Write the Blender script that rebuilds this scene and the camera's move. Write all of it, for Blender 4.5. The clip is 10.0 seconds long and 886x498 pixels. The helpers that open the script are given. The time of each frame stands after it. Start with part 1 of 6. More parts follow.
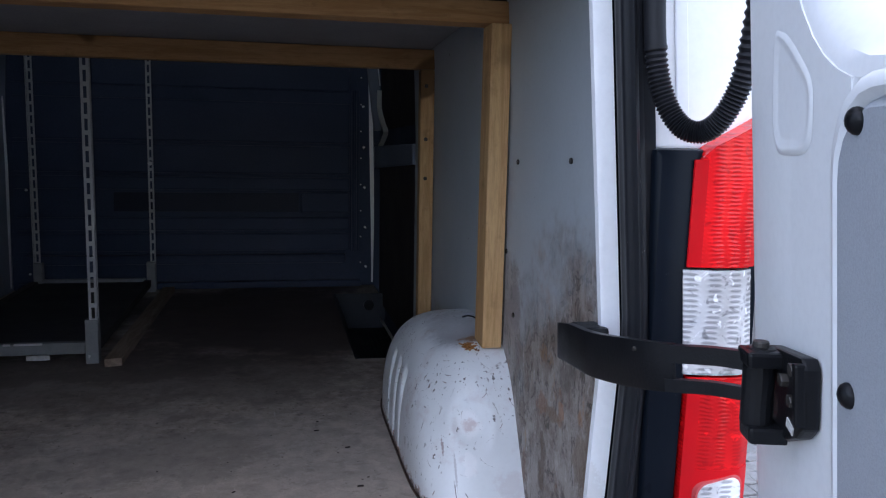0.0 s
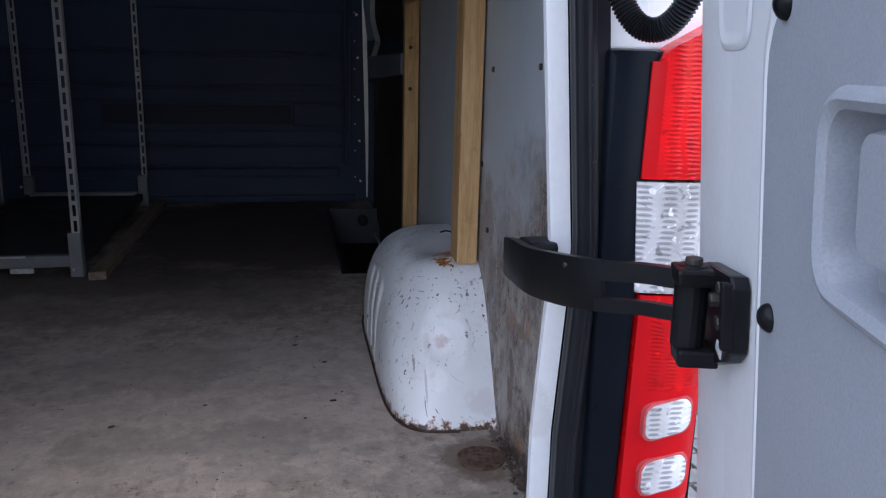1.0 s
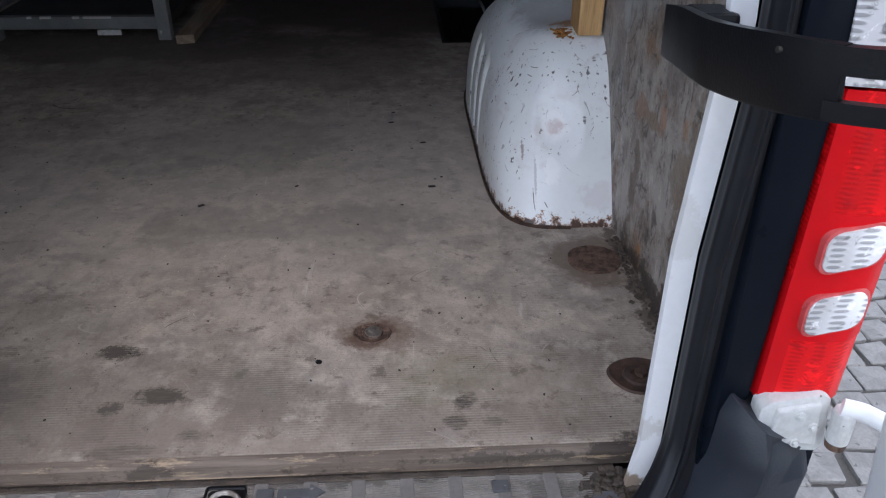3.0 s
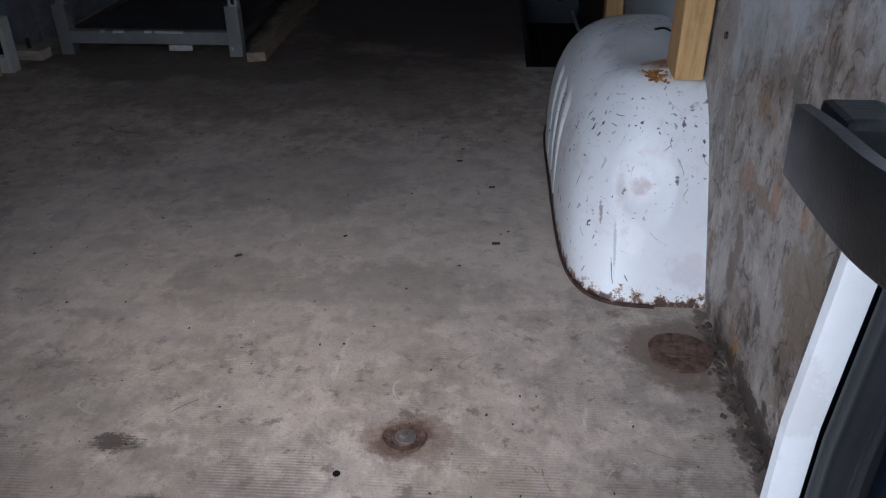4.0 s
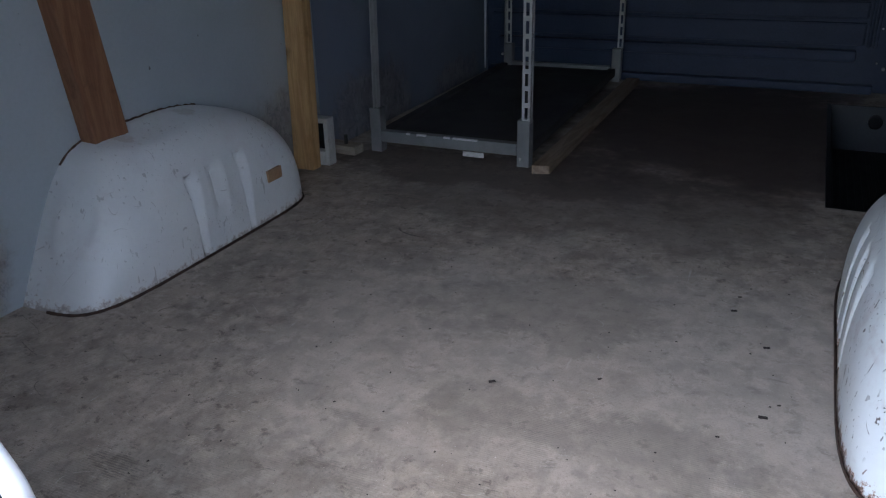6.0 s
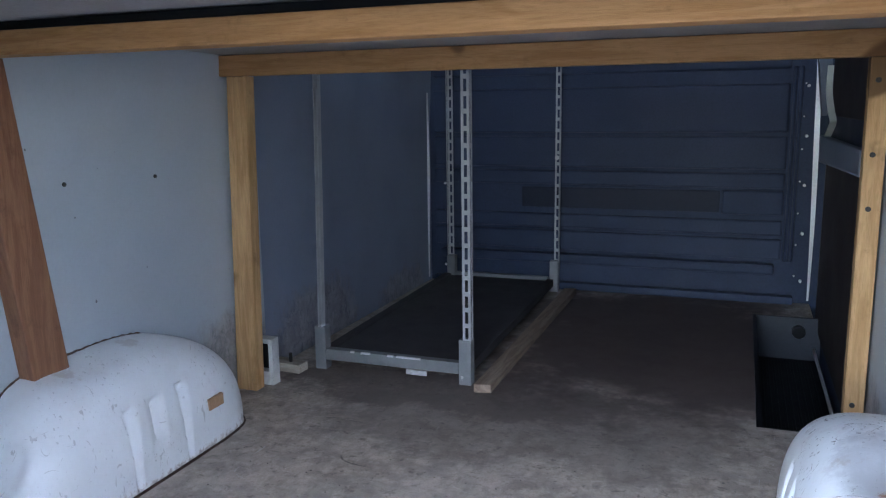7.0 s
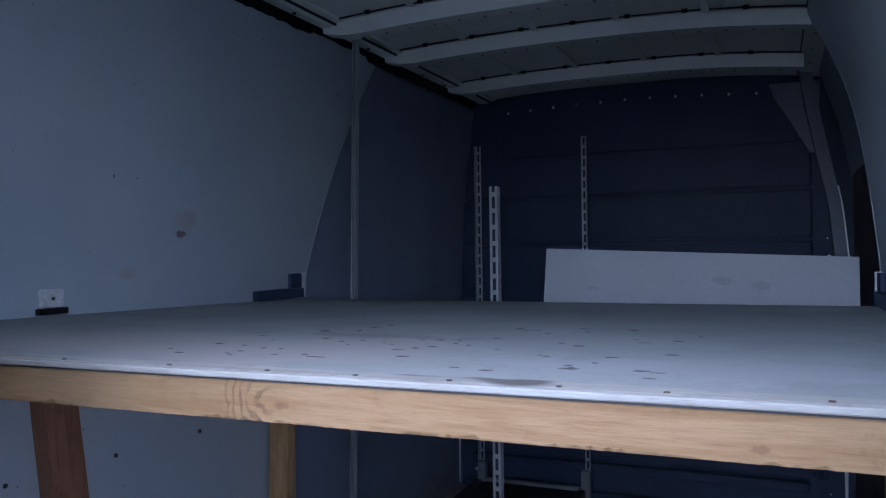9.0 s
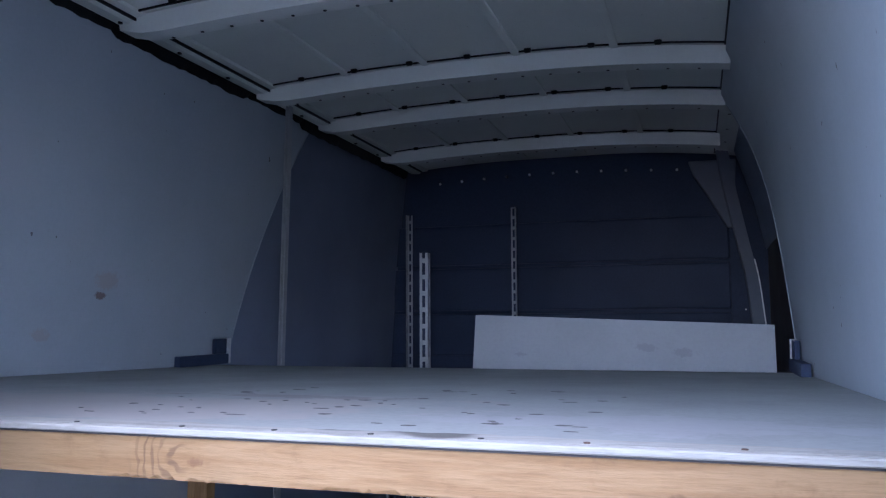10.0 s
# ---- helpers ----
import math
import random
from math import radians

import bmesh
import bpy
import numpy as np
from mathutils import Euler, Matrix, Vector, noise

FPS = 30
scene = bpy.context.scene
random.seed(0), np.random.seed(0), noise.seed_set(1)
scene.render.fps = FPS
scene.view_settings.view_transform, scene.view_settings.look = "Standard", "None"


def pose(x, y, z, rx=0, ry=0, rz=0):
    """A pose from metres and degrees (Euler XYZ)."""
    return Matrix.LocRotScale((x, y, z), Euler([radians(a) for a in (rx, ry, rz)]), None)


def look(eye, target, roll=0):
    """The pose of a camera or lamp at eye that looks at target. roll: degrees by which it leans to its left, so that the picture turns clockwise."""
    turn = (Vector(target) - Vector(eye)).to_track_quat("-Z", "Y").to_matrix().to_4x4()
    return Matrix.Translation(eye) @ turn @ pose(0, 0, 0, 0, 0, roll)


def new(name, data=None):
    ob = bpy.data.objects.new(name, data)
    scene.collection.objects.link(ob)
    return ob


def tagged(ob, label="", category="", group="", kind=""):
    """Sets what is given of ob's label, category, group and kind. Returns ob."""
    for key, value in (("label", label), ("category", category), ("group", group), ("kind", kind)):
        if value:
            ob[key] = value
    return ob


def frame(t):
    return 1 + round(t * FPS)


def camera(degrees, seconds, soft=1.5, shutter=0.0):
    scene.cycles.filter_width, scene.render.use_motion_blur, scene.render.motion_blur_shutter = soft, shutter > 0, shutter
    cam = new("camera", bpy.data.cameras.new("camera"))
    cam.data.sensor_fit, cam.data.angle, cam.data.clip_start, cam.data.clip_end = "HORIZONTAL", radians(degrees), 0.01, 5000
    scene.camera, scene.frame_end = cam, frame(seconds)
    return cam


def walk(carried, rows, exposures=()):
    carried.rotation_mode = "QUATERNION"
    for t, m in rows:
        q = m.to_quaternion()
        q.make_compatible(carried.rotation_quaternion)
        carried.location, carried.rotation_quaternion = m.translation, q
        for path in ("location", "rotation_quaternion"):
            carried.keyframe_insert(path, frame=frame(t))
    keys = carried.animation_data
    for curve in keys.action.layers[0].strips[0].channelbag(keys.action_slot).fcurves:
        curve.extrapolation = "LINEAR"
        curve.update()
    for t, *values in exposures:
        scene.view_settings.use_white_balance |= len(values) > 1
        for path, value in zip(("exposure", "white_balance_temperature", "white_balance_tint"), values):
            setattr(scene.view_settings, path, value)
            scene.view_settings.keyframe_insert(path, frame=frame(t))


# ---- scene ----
cam = camera(58.6, 10.0, soft=1.2)
PATH = [
    (0, (0.401, -0.813, 0.705), (0.8, 1.131, 0.458), 1.0),
    (0.5, (0.446, -0.775, 0.71), (0.844, 1.166, 0.439), 1.0),
    (1, (0.487, -0.778, 0.693), (0.856, 1.134, 0.237), 1.2),
    (1.5, (0.489, -0.733, 0.681), (0.781, 1.068, -0.139), 1.2),
    (1.7, (0.466, -0.712, 0.692), (0.747, 1.010, -0.280), 1.5),
    (2, (0.443, -0.685, 0.681), (0.701, 1.023, -0.328), 1.2),
    (2.2, (0.423, -0.666, 0.67), (0.689, 1.036, -0.346), 1.9),
    (3.3, (0.519, -0.576, 0.655), (0.541, 1.163, -0.336), -0.2),
    (3.5, (0.53, -0.546, 0.663), (0.495, 1.192, -0.327), -0.5),
    (4, (0.543, -0.395, 0.658), (0.433, 1.338, -0.334), -0.2),
    (4.5, (0.535, -0.358, 0.652), (0.211, 1.345, -0.345), -0.2),
    (5, (0.528, -0.381, 0.652), (-0.047, 1.255, -0.343), -0.9),
    (5.2, (0.527, -0.384, 0.654), (-0.112, 1.23, -0.339), -1.2),
    (6.3, (0.547, -0.344, 0.796), (-0.26, 1.375, 0.166), -1.0),
    (6.5, (0.553, -0.348, 0.827), (-0.267, 1.407, 0.332), -0.7),
    (7, (0.569, -0.36, 0.857), (-0.129, 1.48, 0.501), -0.8),
    (7.5, (0.559, -0.373, 0.91), (-0.004, 1.52, 0.593), -0.5),
    (8, (0.539, -0.389, 1.064), (-0.163, 1.464, 0.793), -0.7),
    (8.5, (0.569, -0.41, 1.149), (-0.313, 1.371, 0.922), -0.9),
    (9, (0.591, -0.428, 1.177), (-0.182, 1.417, 1.177), -0.8),
    (9.5, (0.597, -0.431, 1.17), (-0.024, 1.465, 1.298), -0.7),
    (10, (0.599, -0.427, 1.158), (-0.01, 1.469, 1.339), -0.3),
]
walk(cam, [(t, look(eye, target, roll)) for t, eye, target, roll in PATH],
     [(0.0, 0.58, 6050, 15), (0.5, 0.42, 6100, 17), (1.0, 0.52, 6250, 16), (1.5, 0.6, 6500, 14), (2.2, 0.52, 6700, 14), (3.5, 0.64, 6480, 11), (4.0, 0.8, 6430, 12), (4.5, 0.86, 6280, 11), (5.2, 1.02, 6200, 10), (6.3, 1.8, 6100, 10), (6.5, 2.28, 6120, 11), (7.0, 2.8, 5900, 11), (7.5, 2.3, 5780, 14), (8.0, 1.78, 5400, 17), (8.25, 1.68, 5330, 19), (8.5, 1.42, 5250, 20), (9.0, 1.34, 5160, 20), (9.5, 1.92, 5200, 22), (10.0, 1.82, 5280, 23)])

# ---- world and light ----
world = bpy.data.worlds.new("overcast_sky")
scene.world = world
world.use_nodes = True
wn = world.node_tree
sky = wn.nodes.new("ShaderNodeTexSky")
sky.sky_type = "NISHITA"
sky.sun_disc = False
sky.sun_elevation = radians(64)
sky.sun_rotation = radians(174)
sky.air_density = 1.0
sky.dust_density = 1.0
wn.links.new(sky.outputs[0], wn.nodes["Background"].inputs[0])
wn.nodes["Background"].inputs[1].default_value = 0.26
sun = new("sun", bpy.data.lights.new("sun", "SUN"))
sun.data.energy = 2.3
sun.data.angle = radians(140)
sun.data.color = (1.0, 0.98, 0.96)
sun.matrix_world = look((0.3, -2.8, 5.4), (0, 0, 0))


# ---- materials ----
def material(name, colour, rough=0.5, metal=0.0, second=None, scale=6.0, amount=0.5, bump=0.1, grain=120.0, stretch=(1, 1, 1), speck=None, coat=0.0, spec=0.5, grit=0.35):
    """A procedural surface: two colours mixed by a coarse noise, fine grain in colour and relief, optional dirt specks."""
    m = bpy.data.materials.new(name)
    m.use_nodes = True
    nt = m.node_tree
    n, lk = nt.nodes, nt.links
    b = n["Principled BSDF"]
    b.inputs["Roughness"].default_value = rough
    b.inputs["Metallic"].default_value = metal
    b.inputs["Coat Weight"].default_value = coat
    b.inputs["Specular IOR Level"].default_value = spec
    tc = n.new("ShaderNodeTexCoord")
    mp = n.new("ShaderNodeMapping")
    mp.inputs["Scale"].default_value = stretch
    lk.new(tc.outputs["Object"], mp.inputs[0])
    vec = mp.outputs[0]
    big = noise_node(nt, vec, scale, 5, 0.6)
    fine = noise_node(nt, vec, grain, 3, 0.6)
    second = second or tuple(c * 0.75 for c in colour)
    col = mix(nt, ramp(nt, big, 0.35, 0.7), (*colour, 1), (*second, 1), amount)
    col = mix(nt, ramp(nt, fine, 0.35, 0.75), col, (*[c * 0.7 for c in second], 1), grit)
    if speck:
        sc, density, tone = speck
        sp = noise_node(nt, vec, sc, 2, 0.5)
        col = mix(nt, ramp(nt, sp, density, density + 0.04), col, (*tone, 1), 0.85)
    lk.new(col, b.inputs["Base Color"])
    ro = n.new("ShaderNodeMapRange")
    ro.inputs[3].default_value, ro.inputs[4].default_value = max(0.03, rough - 0.12), min(1, rough + 0.12)
    lk.new(big, ro.inputs[0])
    lk.new(ro.outputs[0], b.inputs["Roughness"])
    if bump:
        bp = n.new("ShaderNodeBump")
        bp.inputs["Strength"].default_value = bump
        bp.inputs["Distance"].default_value = 0.004
        lk.new(fine, bp.inputs["Height"])
        lk.new(bp.outputs[0], b.inputs["Normal"])
    return m


def noise_node(nt, vec, scale, detail=4, rough=0.55, distort=0.0):
    t = nt.nodes.new("ShaderNodeTexNoise")
    t.inputs["Scale"].default_value = scale
    t.inputs["Detail"].default_value = detail
    t.inputs["Roughness"].default_value = rough
    t.inputs["Distortion"].default_value = distort
    nt.links.new(vec, t.inputs["Vector"])
    return t.outputs[0]


def ramp(nt, fac, lo, hi):
    r = nt.nodes.new("ShaderNodeMapRange")
    r.interpolation_type = "SMOOTHSTEP"
    r.inputs[1].default_value, r.inputs[2].default_value = lo, hi
    nt.links.new(fac, r.inputs[0])
    return r.outputs[0]


def mul(nt, a, b, op="MULTIPLY"):
    r = nt.nodes.new("ShaderNodeMath")
    r.operation = op
    for k, v in enumerate((a, b)):
        if isinstance(v, (int, float)):
            r.inputs[k].default_value = v
        else:
            nt.links.new(v, r.inputs[k])
    return r.outputs[0]


def mix(nt, fac, a, b, strength=1.0):
    r = nt.nodes.new("ShaderNodeMix")
    r.data_type = "RGBA"
    if isinstance(fac, (int, float)):
        r.inputs[0].default_value = fac * strength
    else:
        nt.links.new(mul(nt, fac, strength), r.inputs[0])
    for k, v in ((6, a), (7, b)):
        if isinstance(v, tuple):
            r.inputs[k].default_value = v
        else:
            nt.links.new(v, r.inputs[k])
    return r.outputs[2]


def spot(nt, vec, centre, size, wobble=0.5, edge=0.4):
    """A blotch of its own shape round a place: 1 inside, 0 outside, with a ragged edge."""
    mp = nt.nodes.new("ShaderNodeMapping")
    mp.vector_type = "TEXTURE"
    mp.inputs["Location"].default_value = centre
    mp.inputs["Scale"].default_value = size
    nt.links.new(vec, mp.inputs[0])
    ln = nt.nodes.new("ShaderNodeVectorMath")
    ln.operation = "LENGTH"
    nt.links.new(mp.outputs[0], ln.inputs[0])
    wob = mul(nt, mul(nt, noise_node(nt, vec, 0.55 / min(s for s in size if s < 0.9), 6, 0.75), -0.5, "ADD"), 2.6 * wobble)
    r = mul(nt, ln.outputs["Value"], wob, "ADD")
    return ramp(nt, r, 1.0, 1.0 - edge)


def base_of(m):
    """The node tree, the object coordinates and the link into a material's base colour."""
    nt = m.node_tree
    b = nt.nodes["Principled BSDF"]
    tc = nt.nodes.new("ShaderNodeTexCoord")
    return nt, b, tc.outputs["Object"], b.inputs["Base Color"].links[0].from_socket


def stained(m, blots):
    """Adds blotches (centre, size, colour, strength, wobble) to a material: stains and, on the far floor, shade."""
    nt, b, vec, col = base_of(m)
    for centre, size, colour, strength, wobble in blots:
        col = mix(nt, spot(nt, vec, centre, size, wobble), col, (*colour, 1), strength)
    nt.links.new(col, b.inputs["Base Color"])
    return m


def wood(name, light, dark, along="x", rough=0.65):
    m = bpy.data.materials.new(name)
    m.use_nodes = True
    nt = m.node_tree
    b = nt.nodes["Principled BSDF"]
    tc = nt.nodes.new("ShaderNodeTexCoord")
    mp = nt.nodes.new("ShaderNodeMapping")
    mp.inputs["Scale"].default_value = {"x": (1.2, 14, 14), "y": (14, 1.2, 14), "z": (14, 14, 1.2)}[along]
    nt.links.new(tc.outputs["Object"], mp.inputs[0])
    rings = noise_node(nt, mp.outputs[0], 3.0, 6, 0.6, 1.2)
    fibre = noise_node(nt, mp.outputs[0], 22.0, 4, 0.7)
    knots = noise_node(nt, tc.outputs["Object"], 6.0, 1, 0.4)
    dirt = noise_node(nt, tc.outputs["Object"], 14.0, 5, 0.7)
    col = mix(nt, ramp(nt, rings, 0.38, 0.66), (*light, 1), (*dark, 1), 0.8)
    col = mix(nt, ramp(nt, fibre, 0.4, 0.8), col, (*[c * 0.6 for c in dark], 1), 0.45)
    col = mix(nt, ramp(nt, knots, 0.70, 0.76), col, (*[c * 0.35 for c in dark], 1), 0.9)
    col = mix(nt, ramp(nt, dirt, 0.56, 0.75), col, (*[c * 0.45 for c in dark], 1), 0.5)
    nt.links.new(col, b.inputs["Base Color"])
    b.inputs["Roughness"].default_value = rough
    b.inputs["Specular IOR Level"].default_value = 0.25
    bp = nt.nodes.new("ShaderNodeBump")
    bp.inputs["Strength"].default_value = 0.25
    bp.inputs["Distance"].default_value = 0.003
    nt.links.new(fibre, bp.inputs["Height"])
    nt.links.new(bp.outputs[0], b.inputs["Normal"])
    return m


WHITE = material("white_van_paint", (0.80, 0.81, 0.82), 0.42, second=(0.74, 0.75, 0.76), scale=9, amount=0.3, bump=0.02, grit=0.1, speck=(200, 0.80, (0.2, 0.17, 0.14)), spec=0.3)
stained(WHITE, [((0.742, 0.036, -0.035), (0.03, 0.06, 0.028), (0.26, 0.17, 0.10), 0.85, 1.5), ((0.748, 0.036, 0.06), (0.03, 0.06, 0.02), (0.5, 0.47, 0.43), 0.5, 1.6), ((0.755, 0.036, 0.30), (0.03, 0.06, 0.04), (0.6, 0.58, 0.55), 0.4, 1.6)])
INNER_WHITE = material("dull_white_paint", (0.60, 0.61, 0.60), 0.5, second=(0.45, 0.445, 0.42), scale=7, amount=0.5, bump=0.05, speck=(160, 0.72, (0.12, 0.1, 0.08)))
POSTSTEEL = material("pale_zinc_upright", (0.52, 0.53, 0.54), 0.42, 0.4, second=(0.38, 0.385, 0.39), scale=14, bump=0.03, grit=0.12, speck=(90, 0.74, (0.12, 0.1, 0.08)))
GALV = material("zinc_steel", (0.36, 0.37, 0.38), 0.42, 0.6, second=(0.25, 0.25, 0.26), scale=12, bump=0.04, grit=0.12, speck=(90, 0.74, (0.1, 0.08, 0.06)))
WORN_STEEL = material("worn_painted_steel", (0.27, 0.28, 0.285), 0.5, 0.3, second=(0.19, 0.20, 0.21), scale=9, amount=0.8, bump=0.06, grit=0.15, speck=(45, 0.715, (0.55, 0.54, 0.52)))
BULK = material("bulkhead_paint", (0.048, 0.064, 0.113), 0.5, second=(0.037, 0.050, 0.087), scale=4, bump=0.04, spec=0.2)
ROOF = material("roof_primer_paint", (0.80, 0.825, 0.745), 0.5, second=(0.71, 0.735, 0.66), scale=3, grit=0.1, bump=0.03, speck=(140, 0.75, (0.15, 0.12, 0.1)))
RIB = material("roof_rib_paint", (0.88, 0.895, 0.82), 0.42, second=(0.80, 0.815, 0.75), scale=5, bump=0.02, grit=0.08)
# darker copy of the bulkhead paint, colouring in the shade of a recess
SHADOWBLUE = material("shaded_bulkhead_recess", (0.026, 0.034, 0.058), 0.5, second=(0.02, 0.027, 0.045), scale=4, spec=0.2)
PILLAR = material("dark_blue_pillar_paint", (0.15, 0.17, 0.215), 0.5, second=(0.12, 0.137, 0.175), scale=5, bump=0.04, grit=0.12)
BLACK = material("black_plastic", (0.006, 0.0065, 0.008), 0.36, second=(0.011, 0.0115, 0.013), scale=20, bump=0.10, grain=400, spec=0.2)
TRIM = material("dark_blue_black_plastic", (0.004, 0.006, 0.010), 0.3, second=(0.007, 0.010, 0.015), scale=9, bump=0.04, spec=0.07, speck=(120, 0.76, (0.10, 0.10, 0.10)))
RUBBER = material("black_rubber", (0.010, 0.011, 0.014), 0.44, second=(0.018, 0.018, 0.021), scale=14, bump=0.08, spec=0.22, speck=(110, 0.75, (0.12, 0.115, 0.11)))
DOORGREY = material("grey_door_plastic", (0.37, 0.395, 0.43), 0.5, second=(0.33, 0.35, 0.385), scale=6, bump=0.2, grain=500, speck=(60, 0.78, (0.6, 0.6, 0.6)))
BROWN = material("brown_hardboard", (0.045, 0.031, 0.026), 0.6, second=(0.03, 0.022, 0.02), scale=5, bump=0.08)
PINE = wood("pine_lumber", (0.46, 0.26, 0.11), (0.335, 0.168, 0.060), "x")
KNOTTY = wood("knotty_pine_beam", (0.305, 0.188, 0.088), (0.225, 0.125, 0.050), "x")
_nt, _b, _vec, _c = base_of(KNOTTY)
_mp = _nt.nodes.new("ShaderNodeMapping")
_mp.vector_type = "TEXTURE"
_mp.inputs["Location"].default_value = (0.138, 0.214, 1.030)
_mp.inputs["Scale"].default_value = (0.062, 0.5, 0.072)
_nt.links.new(_vec, _mp.inputs[0])
_ln = _nt.nodes.new("ShaderNodeVectorMath")
_ln.operation = "LENGTH"
_nt.links.new(_mp.outputs[0], _ln.inputs[0])
_d = mul(_nt, _ln.outputs["Value"], mul(_nt, noise_node(_nt, _vec, 30, 2, 0.5), 0.55), "ADD")
_sx = _nt.nodes.new("ShaderNodeSeparateXYZ")
_nt.links.new(_mp.outputs[0], _sx.inputs[0])
_arcs = mul(_nt, ramp(_nt, mul(_nt, mul(_nt, _d, 40.0), 0.0, "SINE"), 0.2, 0.9), mul(_nt, ramp(_nt, _ln.outputs["Value"], 1.1, 0.7), ramp(_nt, _sx.outputs["X"], 0.15, -0.2)))
_c = mix(_nt, mul(_nt, _arcs, ramp(_nt, noise_node(_nt, _vec, 30, 3, 0.6), 0.33, 0.47)), _c, (0.10, 0.058, 0.030, 1), 0.6)
for _kx, _kz in ((0.150, 1.028), (-0.52, 1.03), (0.58, 1.022)):
    _c = mix(_nt, spot(_nt, _vec, (_kx, 0.214, _kz), (0.009, 0.5, 0.005), 0.8, 0.7), _c, (0.12, 0.055, 0.025, 1), 0.5)
_c = mix(_nt, ramp(_nt, noise_node(_nt, _vec, 4, 4, 0.6), 0.5, 0.65), _c, (0.25, 0.160, 0.080, 1), 0.5)
_nt.links.new(_c, _b.inputs["Base Color"])
PINE_UP = wood("upright_pine_lumber", (0.60, 0.38, 0.18), (0.42, 0.24, 0.10), "z")
RED_WOOD = wood("reddish_stained_wood", (0.30, 0.155, 0.085), (0.20, 0.09, 0.05), "z")
OLD_WOOD = wood("weathered_grey_wood", (0.36, 0.28, 0.21), (0.22, 0.16, 0.12), "y", 0.8)
PALEWOOD = wood("pale_grey_offcut", (0.50, 0.44, 0.36), (0.36, 0.30, 0.23), "x", 0.8)
EDGEWOOD = wood("dirty_brown_edge_wood", (0.185, 0.148, 0.120), (0.105, 0.080, 0.064), "x", 0.85)
LIPWOOD = wood("splintered_lip_wood", (0.30, 0.225, 0.16), (0.09, 0.062, 0.045), "x", 0.85)
stained(LIPWOOD, [((0.10, 0.04, -0.029), (0.16, 0.2, 0.01), (0.07, 0.05, 0.04), 0.9, 1.6), ((0.42, 0.04, -0.029), (0.07, 0.2, 0.01), (0.06, 0.045, 0.035), 0.9, 1.6), ((-0.3, 0.04, -0.029), (0.2, 0.2, 0.01), (0.08, 0.06, 0.045), 0.9, 1.6)])
stained(EDGEWOOD, [((0.20, 0.05, -0.016), (0.035, 0.2, 0.012), (0.05, 0.040, 0.034), 0.7, 1.2), ((0.62, 0.05, -0.012), (0.10, 0.2, 0.008), (0.06, 0.05, 0.042), 0.7, 1.4), ((0.74, 0.05, -0.012), (0.05, 0.2, 0.03), (0.045, 0.035, 0.030), 0.8, 1.2)])
_nt, _b, _vec, _c = base_of(EDGEWOOD)
_mp = _nt.nodes.new("ShaderNodeMapping")
_mp.inputs["Scale"].default_value = (9, 40, 60)
_nt.links.new(_vec, _mp.inputs[0])
_c = mix(_nt, ramp(_nt, noise_node(_nt, _mp.outputs[0], 1.6, 6, 0.75), 0.55, 0.66), _c, (0.36, 0.265, 0.175, 1), 0.75)
_c = mix(_nt, ramp(_nt, noise_node(_nt, _vec, 34, 6, 0.75), 0.56, 0.68), _c, (0.05, 0.038, 0.031, 1), 0.8)
_nt.links.new(_c, _b.inputs["Base Color"])
PLYEDGE = wood("pale_raw_ply_edge", (0.37, 0.352, 0.305), (0.27, 0.250, 0.212), "x", 0.8)
SHELF = material("pale_film_faced_ply", (0.305, 0.315, 0.288), 0.7, second=(0.238, 0.245, 0.222), scale=5, bump=0.05, spec=0.2, grit=0.2)
stained(SHELF, [((-0.15, 0.45, 1.05), (0.45, 0.20, 1.0), (0.35, 0.315, 0.28), 0.7, 1.2), ((0.55, 0.40, 1.05), (0.25, 0.10, 1.0), (0.35, 0.34, 0.34), 0.5, 1.4), ((0.05, 0.62, 1.05), (0.20, 0.03, 1.0), (0.20, 0.18, 0.165), 0.6, 1.6)])
UNDER = material("shelf_underside_ply", (0.31, 0.31, 0.32), 0.6, second=(0.25, 0.25, 0.255), scale=5, bump=0.05)
RACKDECK = material("dark_rack_deck", (0.062, 0.056, 0.058), 0.7, second=(0.035, 0.032, 0.035), scale=8, bump=0.2)
RUST = material("rusted_steel", (0.17, 0.105, 0.075), 0.85, 0.1, second=(0.06, 0.040, 0.032), scale=70, amount=0.95, bump=1.0, grain=150, spec=0.3)
OLDSTEEL = material("dirty_old_steel", (0.20, 0.175, 0.155), 0.6, 0.4, second=(0.11, 0.085, 0.07), scale=70, amount=0.9, bump=0.3)
DARKRUST = material("dark_rusted_dish", (0.09, 0.05, 0.035), 0.75, 0.2, second=(0.045, 0.028, 0.022), scale=50, amount=0.9, bump=0.4, grain=160)
CHIP = material("dirt_crumb", (0.05, 0.04, 0.035), 0.9)
SCREW = material("screw_head", (0.06, 0.055, 0.05), 0.5, 0.5)
BRIGHT = material("bright_pale_metal", (0.82, 0.83, 0.84), 0.35, 0.4, second=(0.7, 0.7, 0.7), scale=20, bump=0.04)
CHROME = material("chrome_plate", (0.75, 0.76, 0.77), 0.15, 1.0, second=(0.6, 0.6, 0.6), scale=30, bump=0.0, grit=0.05)
CLIP = material("white_clip_plastic", (0.75, 0.75, 0.74), 0.45, second=(0.5, 0.48, 0.45), scale=30)
PAVER = material("grey_paver", (0.25, 0.242, 0.228), 0.85, second=(0.17, 0.163, 0.152), scale=14, amount=0.9, bump=0.5, grain=130, speck=(45, 0.66, (0.10, 0.095, 0.085)))
